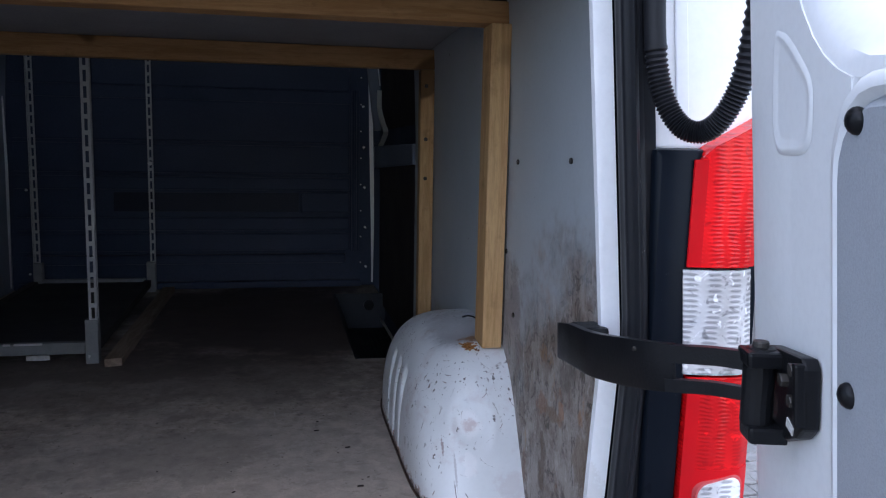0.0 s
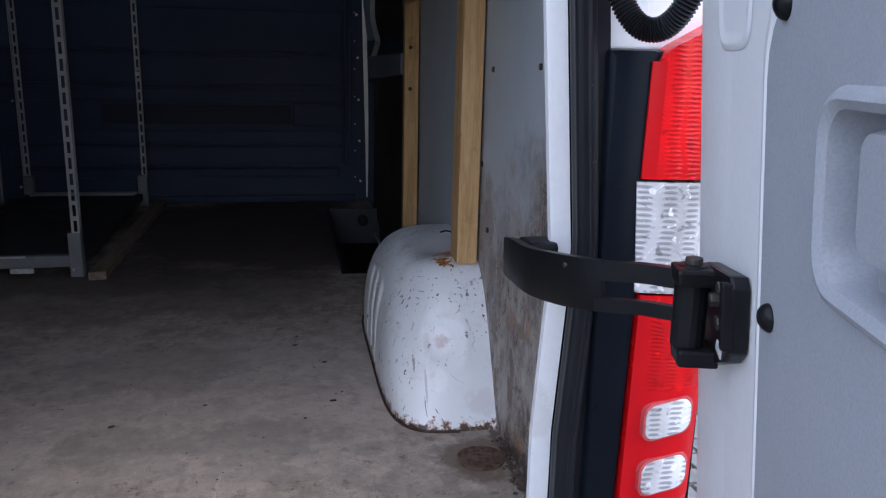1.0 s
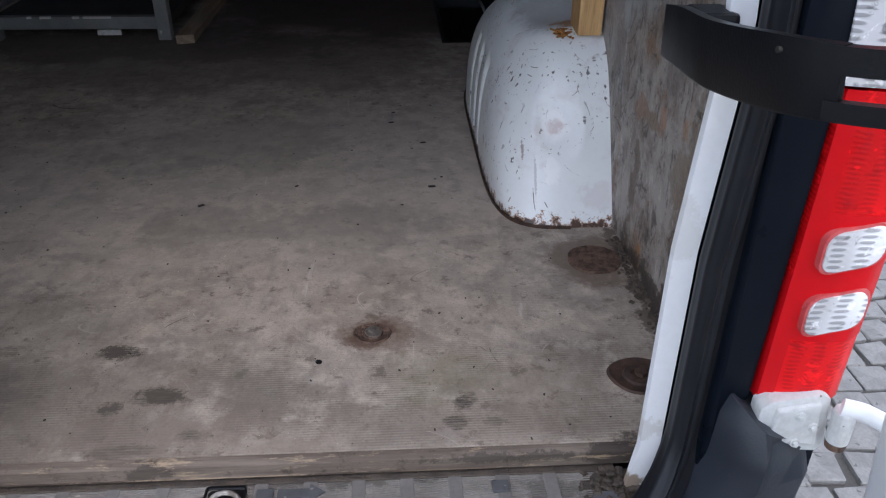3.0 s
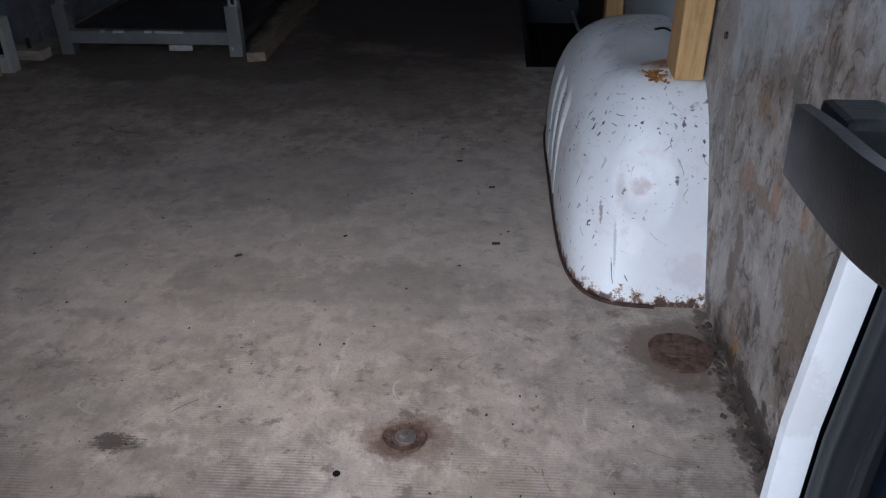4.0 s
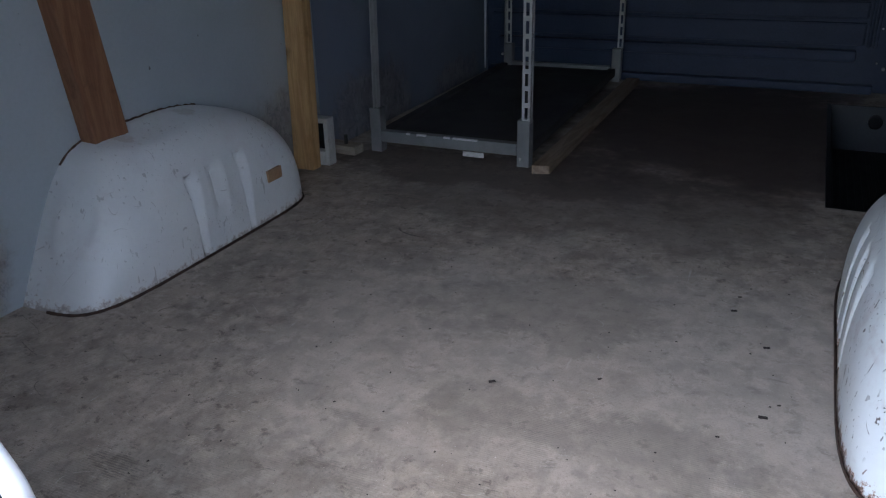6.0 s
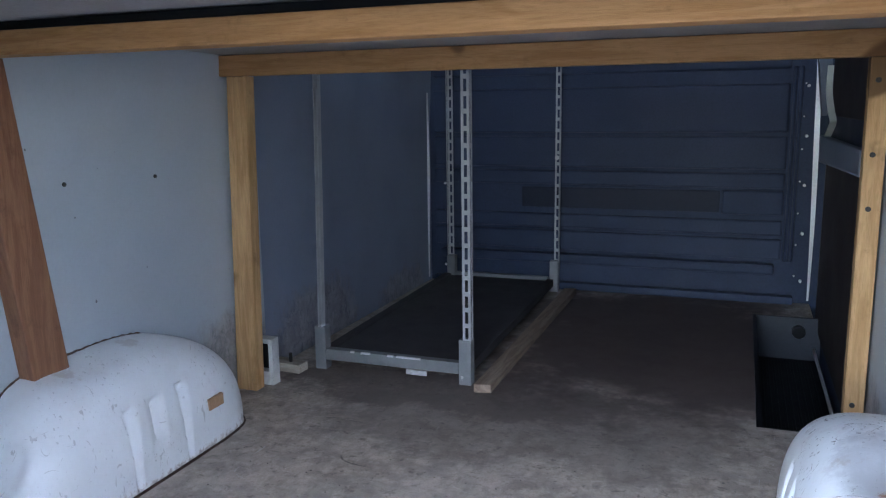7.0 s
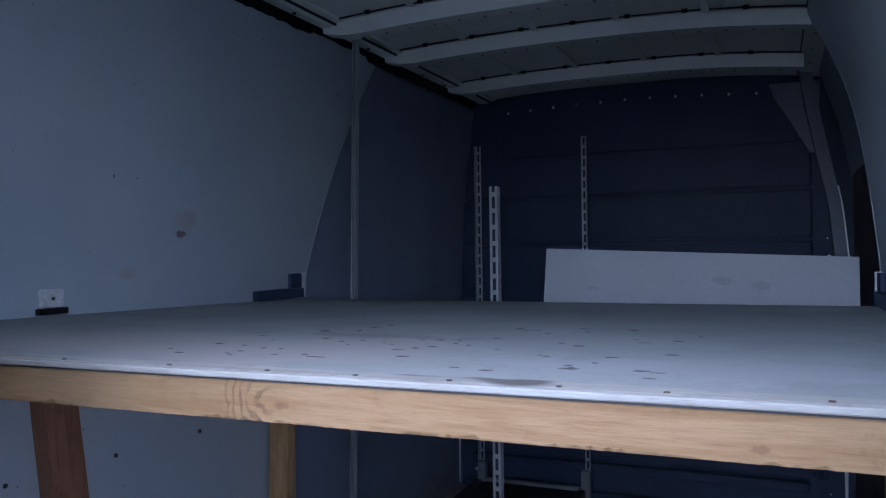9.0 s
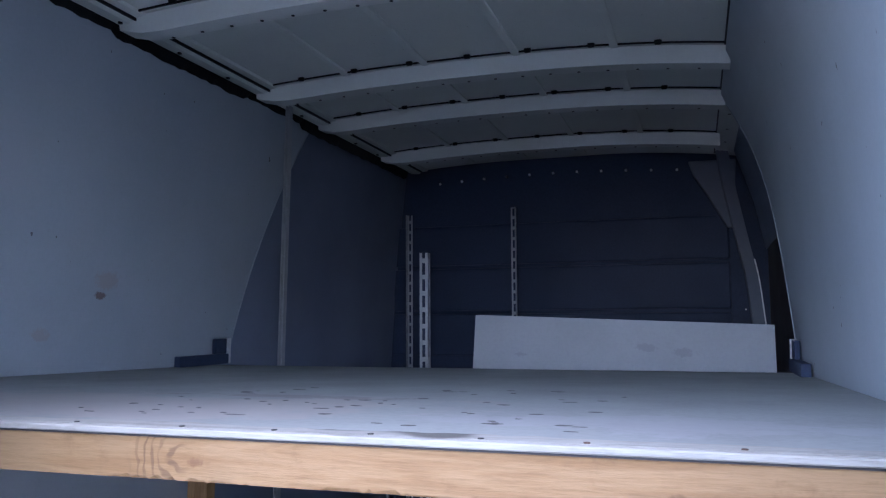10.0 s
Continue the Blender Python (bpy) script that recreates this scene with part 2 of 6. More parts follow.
JOINT = material("dark_sandy_joint", (0.085, 0.080, 0.072), 0.95, second=(0.05, 0.047, 0.042), scale=12, bump=0.4)

WALLPAINT = material("grey_wall_panel_paint", (0.44, 0.485, 0.517), 0.5, second=(0.38, 0.42, 0.452), scale=2.2, amount=0.6, bump=0.04, grit=0.1, speck=(38, 0.74, (0.10, 0.09, 0.09)))
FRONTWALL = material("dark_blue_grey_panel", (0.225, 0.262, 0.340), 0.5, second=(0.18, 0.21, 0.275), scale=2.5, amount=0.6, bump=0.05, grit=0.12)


def mouldy(m, regions):
    """Mottled damp patches: grey-brown blotches, dark mould and rust runs inside ragged regions."""
    nt, b, vec, col = base_of(m)
    runs = nt.nodes.new("ShaderNodeMapping")
    runs.inputs["Scale"].default_value = (1, 1, 0.42)
    nt.links.new(vec, runs.inputs[0])
    fine = noise_node(nt, runs.outputs[0], 26, 8, 0.82, 0.2)
    mid = noise_node(nt, vec, 12, 7, 0.75, 0.2)
    rusty = noise_node(nt, runs.outputs[0], 11, 6, 0.75, 0.3)
    veins = noise_node(nt, vec, 13, 3, 0.6, 0.4)
    for centre, size, strength in regions:
        mask = spot(nt, vec, centre, size, 0.6, 0.35)
        damp = mix(nt, ramp(nt, mid, 0.38, 0.62), (0.355, 0.315, 0.285, 1), (0.175, 0.132, 0.104, 1), 1.0)
        damp = mix(nt, ramp(nt, fine, 0.53, 0.60), damp, (0.055, 0.040, 0.030, 1), 0.85)
        crack = mul(nt, mul(nt, veins, -0.5, "ADD"), 0.0, "ABSOLUTE")
        damp = mix(nt, mul(nt, ramp(nt, crack, 0.022, 0.006), ramp(nt, mid, 0.42, 0.55)), damp, (0.045, 0.034, 0.027, 1), 0.8)
        damp = mix(nt, ramp(nt, fine, 0.44, 0.34), damp, (0.54, 0.50, 0.46, 1), 0.8)
        damp = mix(nt, ramp(nt, rusty, 0.60, 0.68), damp, (0.34, 0.165, 0.065, 1), 0.7)
        col = mix(nt, mask, col, damp, strength)
        # blistered, crinkled paint inside the patch
        bp = nt.nodes.new("ShaderNodeBump")
        bp.inputs["Strength"].default_value, bp.inputs["Distance"].default_value = 0.55 * strength, 0.008
        nt.links.new(mul(nt, mask, noise_node(nt, vec, 42, 5, 0.65, 0.6)), bp.inputs["Height"])
        if b.inputs["Normal"].links:
            nt.links.new(b.inputs["Normal"].links[0].from_socket, bp.inputs["Normal"])
        nt.links.new(bp.outputs[0], b.inputs["Normal"])
    nt.links.new(col, b.inputs["Base Color"])


mouldy(WALLPAINT, [
    ((0.86, 0.36, 0.06), (0.4, 0.56, 0.48), 1.0),
    ((0.86, 0.76, 0.30), (0.4, 0.12, 0.22), 0.7),
    ((0.86, 1.60, 0.05), (0.4, 0.45, 0.20), 0.6),
    ((-0.86, 1.62, 0.08), (0.4, 0.24, 0.19), 0.6),
    ((-0.86, 0.45, 0.10), (0.4, 0.22, 0.20), 0.7),
])
mouldy(FRONTWALL, [((-0.86, 2.15, 0.04), (0.4, 0.40, 0.22), 0.5), ((-0.86, 2.9, 0.02), (0.4, 0.30, 0.12), 0.45)])
stained(WALLPAINT, [
    ((0.86, 0.515, 0.335), (0.3, 0.030, 0.022), (0.27, 0.150, 0.070), 0.7, 1.9),
    ((0.86, 0.520, 0.250), (0.3, 0.034, 0.026), (0.24, 0.120, 0.065), 0.75, 1.9),
    ((0.86, 0.431, 0.267), (0.3, 0.016, 0.034), (0.34, 0.165, 0.085), 0.8, 1.6),
    ((0.86, 0.470, 0.245), (0.3, 0.060, 0.014), (0.17, 0.11, 0.06), 0.75, 1.2),
    ((0.86, 0.437, 0.388), (0.3, 0.030, 0.018), (0.12, 0.10, 0.08), 0.75, 1.3),
    ((0.86, 0.410, 0.335), (0.3, 0.050, 0.030), (0.13, 0.115, 0.10), 0.6, 1.4),
    ((0.86, 0.711, 0.374), (0.3, 0.050, 0.090), (0.24, 0.22, 0.23), 0.65, 1.4),
    ((0.86, 0.451, 0.022), (0.3, 0.012, 0.025), (0.36, 0.17, 0.05), 0.8, 1.2),
    ((0.86, 0.628, 0.081), (0.3, 0.014, 0.040), (0.14, 0.07, 0.04), 0.8, 1.2),
    ((0.86, 0.320, 0.215), (0.3, 0.05, 0.08), (0.19, 0.14, 0.095), 0.7, 1.5),
    ((0.86, 0.52, 0.13), (0.3, 0.020, 0.07), (0.11, 0.07, 0.045), 0.8, 1.5),
    ((0.86, 0.32, 0.012), (0.3, 0.34, 0.032), (0.05, 0.037, 0.030), 0.9, 2.2),
    ((-0.80, 1.20, 1.225), (0.3, 0.022, 0.010), (0.14, 0.07, 0.05), 0.8, 0.8),
    ((-0.80, 1.22, 1.26), (0.3, 0.05, 0.03), (0.40, 0.33, 0.30), 0.5, 1.0),
    ((-0.80, 1.02, 1.13), (0.3, 0.03, 0.02), (0.42, 0.33, 0.28), 0.4, 1.0),
    ((-0.82, 0.62, 1.45), (0.3, 0.30, 0.25), (0.46, 0.475, 0.50), 0.5, 1.2),
    ((0.86, 0.80, 0.62), (0.3, 0.06, 0.10), (0.36, 0.36, 0.38), 0.5, 1.1),
])

FLOORMAT = material("ribbed_floor_ply", (0.43, 0.375, 0.32), 0.62, second=(0.33, 0.28, 0.235), scale=4.5, amount=0.8, bump=0.0, grain=90, grit=0.2, speck=(70, 0.72, (0.06, 0.05, 0.045)))
_nt, _b, _vec, _c = base_of(FLOORMAT)


def floor_wear(scale, lo, hi, tone, strength, squash=(0.85, 1.0, 1.0), turn=0.0, detail=6, distort=0.2, rough=0.72):
    """One layer of wear on the floor: a noise cut between two levels."""
    global _c
    mp = _nt.nodes.new("ShaderNodeMapping")
    mp.inputs["Scale"].default_value = squash
    mp.inputs["Rotation"].default_value = (0, 0, turn)
    _nt.links.new(_vec, mp.inputs[0])
    _c = mix(_nt, ramp(_nt, noise_node(_nt, mp.outputs[0], scale, detail, rough, distort), lo, hi), _c, (*tone, 1), strength)


floor_wear(3.6, 0.44, 0.58, (0.28, 0.258, 0.235), 0.6, detail=4)
floor_wear(6, 0.38, 0.68, (0.52, 0.465, 0.405), 0.65, rough=0.65)
floor_wear(9, 0.46, 0.72, (0.20, 0.172, 0.15), 0.75, rough=0.68)
floor_wear(22, 0.45, 0.68, (0.60, 0.535, 0.47), 0.70, rough=0.66)
floor_wear(13, 0.50, 0.62, (0.57, 0.505, 0.44), 0.45, (1.0, 0.8, 1.0), 0.7, rough=0.7)
floor_wear(17, 0.55, 0.66, (0.17, 0.142, 0.12), 0.5, (1.0, 0.7, 1.0), 1.1, rough=0.75)
floor_wear(40, 0.48, 0.70, (0.24, 0.21, 0.18), 0.5, (1.0, 0.5, 1.0), 0.5, rough=0.66)
floor_wear(30, 0.56, 0.66, (0.14, 0.118, 0.10), 0.75)
floor_wear(38, 0.69, 0.73, (0.60, 0.58, 0.55), 0.6, (1.0, 0.12, 1.0), 0.35, 3)
floor_wear(34, 0.71, 0.75, (0.10, 0.085, 0.07), 0.6, (0.12, 1.0, 1.0), 0.15, 3)
floor_wear(70, 0.56, 0.66, (0.17, 0.147, 0.125), 0.35, (1, 1, 1))
floor_wear(150, 0.61, 0.70, (0.60, 0.57, 0.53), 0.35, (1, 1, 1))
floor_wear(260, 0.52, 0.64, (0.13, 0.112, 0.095), 0.35, (1, 1, 1))
floor_wear(190, 0.725, 0.74, (0.85, 0.83, 0.80), 0.9, (1, 1, 1), 0, 2)
floor_wear(110, 0.735, 0.75, (0.03, 0.026, 0.022), 0.9, (1, 1, 1), 0, 2)
# thin scratches, dark and pale, in loose groups
for _sc, _where, _wide, _turn, _tone, _much in ((3.0, 9.0, 0.0016, 0.35, (0.09, 0.078, 0.068), 0.8), (4.2, 13.0, 0.0020, -0.25, (0.66, 0.63, 0.59), 0.55), (6.0, 11.0, 0.0022, 0.9, (0.11, 0.09, 0.075), 0.7), (5.0, 17.0, 0.0024, 0.1, (0.62, 0.59, 0.55), 0.5)):
    _mp = _nt.nodes.new("ShaderNodeMapping")
    _mp.inputs["Rotation"].default_value = (0, 0, _turn)
    _mp.inputs["Scale"].default_value = (0.5, 1.6, 1)
    _nt.links.new(_vec, _mp.inputs[0])
    _line = mul(_nt, mul(_nt, noise_node(_nt, _mp.outputs[0], _sc, 0, 0.4, 0.0), -0.5, "ADD"), 0.0, "ABSOLUTE")
    _here = ramp(_nt, noise_node(_nt, _vec, _where, 3, 0.6), 0.58, 0.63)
    _c = mix(_nt, mul(_nt, ramp(_nt, _line, _wide, _wide * 0.3), _here), _c, (*_tone, 1), _much)
# fine woven ribs pressed into the film of the floor
_w = _nt.nodes.new("ShaderNodeTexWave")
_w.wave_type, _w.bands_direction = "BANDS", "Y"
_w.inputs["Scale"].default_value = 72
_w.inputs["Distortion"].default_value = 0.5
_nt.links.new(_vec, _w.inputs["Vector"])
_patch = ramp(_nt, noise_node(_nt, _vec, 7.0, 5, 0.7), 0.42, 0.62)
_front = spot(_nt, _vec, (0.25, 0.14, 0), (0.95, 0.22, 1), 0.5, 0.8)
_ribs = mul(_nt, _w.outputs["Fac"], mul(_nt, _patch, mul(_nt, mul(_nt, _front, 0.7), 0.3, "ADD")))
_c = mix(_nt, _ribs, _c, (0.11, 0.095, 0.08, 1), 0.5)
# spots where the film is worn through show the dark ridges
_ridged = mul(_nt, mul(_nt, ramp(_nt, _w.outputs["Fac"], 0.15, 0.55), 0.35), 0.62, "ADD")
_mp = _nt.nodes.new("ShaderNodeMapping")
_mp.inputs["Scale"].default_value = (0.45, 1.5, 1)
_nt.links.new(_vec, _mp.inputs[0])
_ragged = mul(_nt, mul(_nt, ramp(_nt, noise_node(_nt, _mp.outputs[0], 90, 5, 0.75), 0.36, 0.56), 0.75), 0.25, "ADD")
for _at, _size, _tone, _much, _wob in (
    ((0.112, 0.276, 0), (0.030, 0.014, 1), (0.024, 0.021, 0.018), 1.0, 0.7),
    ((0.134, 0.268, 0), (0.012, 0.006, 1), (0.06, 0.052, 0.045), 0.8, 0.8),
    ((0.186, 0.181, 0), (0.036, 0.018, 1), (0.028, 0.024, 0.021), 1.0, 0.7),
    ((0.134, 0.160, 0), (0.018, 0.013, 1), (0.035, 0.03, 0.026), 1.0, 0.7),
    ((0.174, 0.085, 0), (0.042, 0.010, 1), (0.035, 0.03, 0.026), 0.95, 0.8),
    ((0.247, 0.107, 0), (0.018, 0.010, 1), (0.035, 0.03, 0.026), 0.95, 0.8),
    ((-0.041, 0.285, 0), (0.030, 0.014, 1), (0.10, 0.085, 0.07), 0.7, 0.9),
    ((-0.038, 0.536, 0), (0.050, 0.012, 1), (0.10, 0.085, 0.07), 0.6, 0.9),
    ((0.572, 0.153, 0), (0.018, 0.016, 1), (0.025, 0.022, 0.019), 1.0, 0.7),
    ((0.554, 0.114, 0), (0.017, 0.012, 1), (0.025, 0.022, 0.019), 1.0, 0.7),
    ((0.601, 0.115, 0), (0.014, 0.008, 1), (0.07, 0.06, 0.05), 0.9, 0.8),
    ((0.70, 0.235, 0), (0.026, 0.010, 1), (0.09, 0.08, 0.07), 0.6, 0.9),
    ((0.136, 0.714, 0), (0.012, 0.008, 1), (0.08, 0.07, 0.06), 0.8, 0.6),
    ((-0.05, 0.180, 0), (0.085, 0.050, 1), (0.11, 0.095, 0.08), 0.75, 0.9),
    ((-0.14, 0.120, 0), (0.060, 0.030, 1), (0.10, 0.085, 0.07), 0.7, 0.9),
    ((-0.02, 0.42, 0), (0.040, 0.012, 1), (0.12, 0.10, 0.085), 0.6, 0.9),
    ((-0.30, 0.30, 0), (0.050, 0.030, 1), (0.08, 0.07, 0.06), 0.7, 1.0),
):
    _c = mix(_nt, mul(_nt, mul(_nt, spot(_nt, _vec, _at, tuple(v * 1.2 for v in _size), _wob * 1.3, 0.5), _ragged), _ridged), _c, (*_tone, 1), _much)
_nt.links.new(_c, _b.inputs["Base Color"])
stained(FLOORMAT, [
    # a broad patch makes the middle of the floor paler
    ((0.25, 0.85, 0), (0.75, 0.46, 1), (0.56, 0.52, 0.47), 0.34, 0.9),
    ((0.02, 0.16, 0), (0.42, 0.12, 1), (0.155, 0.130, 0.110), 0.50, 1.2),
    ((0.45, 0.10, 0), (0.50, 0.06, 1), (0.20, 0.165, 0.138), 0.40, 1.3),
    ((0.66, 0.17, 0), (0.12, 0.10, 1), (0.20, 0.165, 0.138), 0.40, 1.3),
    ((0.452, 0.300, 0), (0.060, 0.050, 1), (0.17, 0.115, 0.085), 0.55, 1.3),
    ((0.452, 0.300, 0), (0.044, 0.036, 1), (0.12, 0.070, 0.048), 0.85, 0.9),
    ((0.808, 0.487, 0), (0.090, 0.080, 1), (0.12, 0.085, 0.065), 0.75, 0.9),
    ((0.872, 0.330, 0), (0.034, 0.300, 1), (0.075, 0.058, 0.048), 0.8, 1.6),
    ((0.800, 0.075, 0), (0.070, 0.030, 1), (0.07, 0.055, 0.045), 0.9, 1.2),
    ((0.560, 0.205, 0), (0.100, 0.060, 1), (0.21, 0.195, 0.13), 0.35, 1.2),
    ((-0.05, 0.300, 0), (0.26, 0.16, 1), (0.16, 0.15, 0.14), 0.3, 1.6),
    ((0.110, 0.274, 0), (0.026, 0.016, 1), (0.075, 0.062, 0.052), 0.9, 1.9),
    ((0.186, 0.181, 0), (0.030, 0.017, 1), (0.085, 0.072, 0.060), 0.85, 1.9),
    ((0.134, 0.160, 0), (0.016, 0.011, 1), (0.09, 0.077, 0.065), 0.8, 1.9),
    ((0.290, 0.620, 0), (0.30, 0.10, 1), (0.17, 0.155, 0.14), 0.3, 1.6),
    ((0.150, 1.000, 0), (0.34, 0.16, 1), (0.17, 0.155, 0.14), 0.3, 1.6),
    # the last three put the falling light of the far floor into its colour
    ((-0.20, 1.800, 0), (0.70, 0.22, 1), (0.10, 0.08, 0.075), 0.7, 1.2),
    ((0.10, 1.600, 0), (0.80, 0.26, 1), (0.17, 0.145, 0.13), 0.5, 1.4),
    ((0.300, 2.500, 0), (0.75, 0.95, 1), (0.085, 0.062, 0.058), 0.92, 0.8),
])
_nt, _b, _vec2, _c = base_of(FLOORMAT)
_warm = _nt.nodes.new("ShaderNodeMix")
_warm.data_type, _warm.blend_type = "RGBA", "MULTIPLY"
_warm.inputs[0].default_value = 1.0
_warm.inputs[7].default_value = (1.0, 0.955, 0.915, 1)
_nt.links.new(_c, _warm.inputs[6])
_nt.links.new(_warm.outputs[2], _b.inputs["Base Color"])
_bp = _nt.nodes.new("ShaderNodeBump")
_bp.inputs["Strength"].default_value, _bp.inputs["Distance"].default_value = 0.3, 0.002
_nt.links.new(mul(_nt, _ribs, noise_node(_nt, _vec, 200, 3), "ADD"), _bp.inputs["Height"])
_nt.links.new(_bp.outputs[0], _b.inputs["Normal"])

ARCHPAINT = material("scuffed_white_arch_paint", (0.80, 0.82, 0.83), 0.36, second=(0.71, 0.73, 0.74), scale=7, amount=0.5, bump=0.04, grit=0.06)
_nt, _b, _vec, _c = base_of(ARCHPAINT)
_sep = _nt.nodes.new("ShaderNodeSeparateXYZ")
_nt.links.new(_vec, _sep.inputs[0])
_worn = mul(_nt, mul(_nt, ramp(_nt, _sep.outputs[0], -0.1, 0.1), 0.65), 0.35, "ADD")
_smear = ramp(_nt, noise_node(_nt, _vec, 11, 5, 0.7), 0.52, 0.66)
_c = mix(_nt, mul(_nt, _smear, _worn), _c, (0.60, 0.54, 0.545, 1), 0.45)
for _sc, _where, _wide, _tone in ((8.0, 17.0, 0.0042, (0.09, 0.05, 0.042)), (13.0, 23.0, 0.006, (0.17, 0.09, 0.075)), (5.0, 12.0, 0.0026, (0.06, 0.042, 0.038)), (17.0, 19.0, 0.006, (0.12, 0.08, 0.07))):
    # short curved scratches
    _line = mul(_nt, mul(_nt, noise_node(_nt, _vec, _sc, 0, 0.4, 0.0), -0.5, "ADD"), 0.0, "ABSOLUTE")
    _here = ramp(_nt, noise_node(_nt, _vec, _where, 3, 0.6), 0.58, 0.64)
    _c = mix(_nt, mul(_nt, mul(_nt, ramp(_nt, _line, _wide, _wide * 0.3), _here), _worn), _c, (*_tone, 1), 0.9)
# dark chips and short upright ticks, in loose swarms
_swarm = ramp(_nt, noise_node(_nt, _vec, 9, 3, 0.6), 0.44, 0.60)
for _stretch, _sc, _lo, _tone in (((1, 1, 0.35), 95, 0.665, (0.07, 0.045, 0.040)), ((1, 1, 0.22), 60, 0.685, (0.10, 0.055, 0.045)), ((0.5, 1, 1), 120, 0.69, (0.05, 0.040, 0.040)), ((1, 1, 1), 150, 0.70, (0.06, 0.045, 0.040))):
    _mp = _nt.nodes.new("ShaderNodeMapping")
    _mp.inputs["Scale"].default_value = _stretch
    _mp.inputs["Rotation"].default_value = (0.35, 0.2, 0.3)
    _nt.links.new(_vec, _mp.inputs[0])
    _c = mix(_nt, mul(_nt, mul(_nt, ramp(_nt, noise_node(_nt, _mp.outputs[0], _sc, 2, 0.55), _lo, _lo + 0.025), _swarm), _worn), _c, (*_tone, 1), 0.9)
# ragged rust along the foot, dark against the floor and orange above
_foot = noise_node(_nt, _vec, 60, 6, 0.8)
_edge = mul(_nt, _sep.outputs[2], mul(_nt, mul(_nt, _foot, -0.48, "ADD"), -0.11), "ADD")
_c = mix(_nt, mul(_nt, ramp(_nt, _edge, 0.0130, 0.0060), _worn), _c, (0.30, 0.125, 0.045, 1), 0.85)
_c = mix(_nt, mul(_nt, ramp(_nt, _edge, 0.0055, 0.0015), _worn), _c, (0.05, 0.028, 0.018, 1), 0.95)
_nt.links.new(_c, _b.inputs["Base Color"])
stained(ARCHPAINT, [
    ((0.765, 0.95, 0.33), (0.14, 0.20, 0.085), (0.42, 0.425, 0.44), 0.8, 0.5),
    ((0.72, 0.745, 0.235), (0.004, 0.03, 0.016), (0.13, 0.11, 0.11), 0.8, 0.7),
    ((0.715, 0.68, 0.115), (0.003, 0.03, 0.022), (0.22, 0.13, 0.12), 0.7, 1.0),
    ((0.735, 0.655, 0.075), (0.0025, 0.04, 0.05), (0.40, 0.37, 0.38), 0.6, 0.9),
    ((0.822, 0.70, 0.165), (0.0035, 0.03, 0.007), (0.06, 0.05, 0.05), 0.85, 1.3),
    ((0.832, 0.745, 0.235), (0.0035, 0.03, 0.0035), (0.05, 0.04, 0.04), 0.85, 1.4),
    ((0.708, 0.65, 0.085), (0.005, 0.03, 0.004), (0.05, 0.04, 0.04), 0.9, 0.8),
    ((0.80, 0.86, 0.31), (0.05, 0.035, 0.03), (0.30, 0.13, 0.03), 0.9, 1.1),
    ((0.735, 0.98, 0.31), (0.05, 0.03, 0.04), (0.30, 0.21, 0.16), 0.35, 1.2),
    ((0.77, 0.68, 0.155), (0.036, 0.05, 0.034), (0.88, 0.88, 0.89), 0.8, 0.5),
    ((0.77, 0.68, 0.155), (0.026, 0.03, 0.022), (0.60, 0.49, 0.48), 0.75, 0.7),
    ((0.765, 0.64, 0.09), (0.018, 0.04, 0.03), (0.88, 0.88, 0.89), 0.7, 0.9),
    ((-0.79, 0.90, 0.31), (0.05, 0.03, 0.03), (0.34, 0.22, 0.15), 0.3, 1.2),
    ((-0.80, 1.10, 0.32), (0.05, 0.03, 0.03), (0.34, 0.25, 0.20), 0.3, 1.2),
])


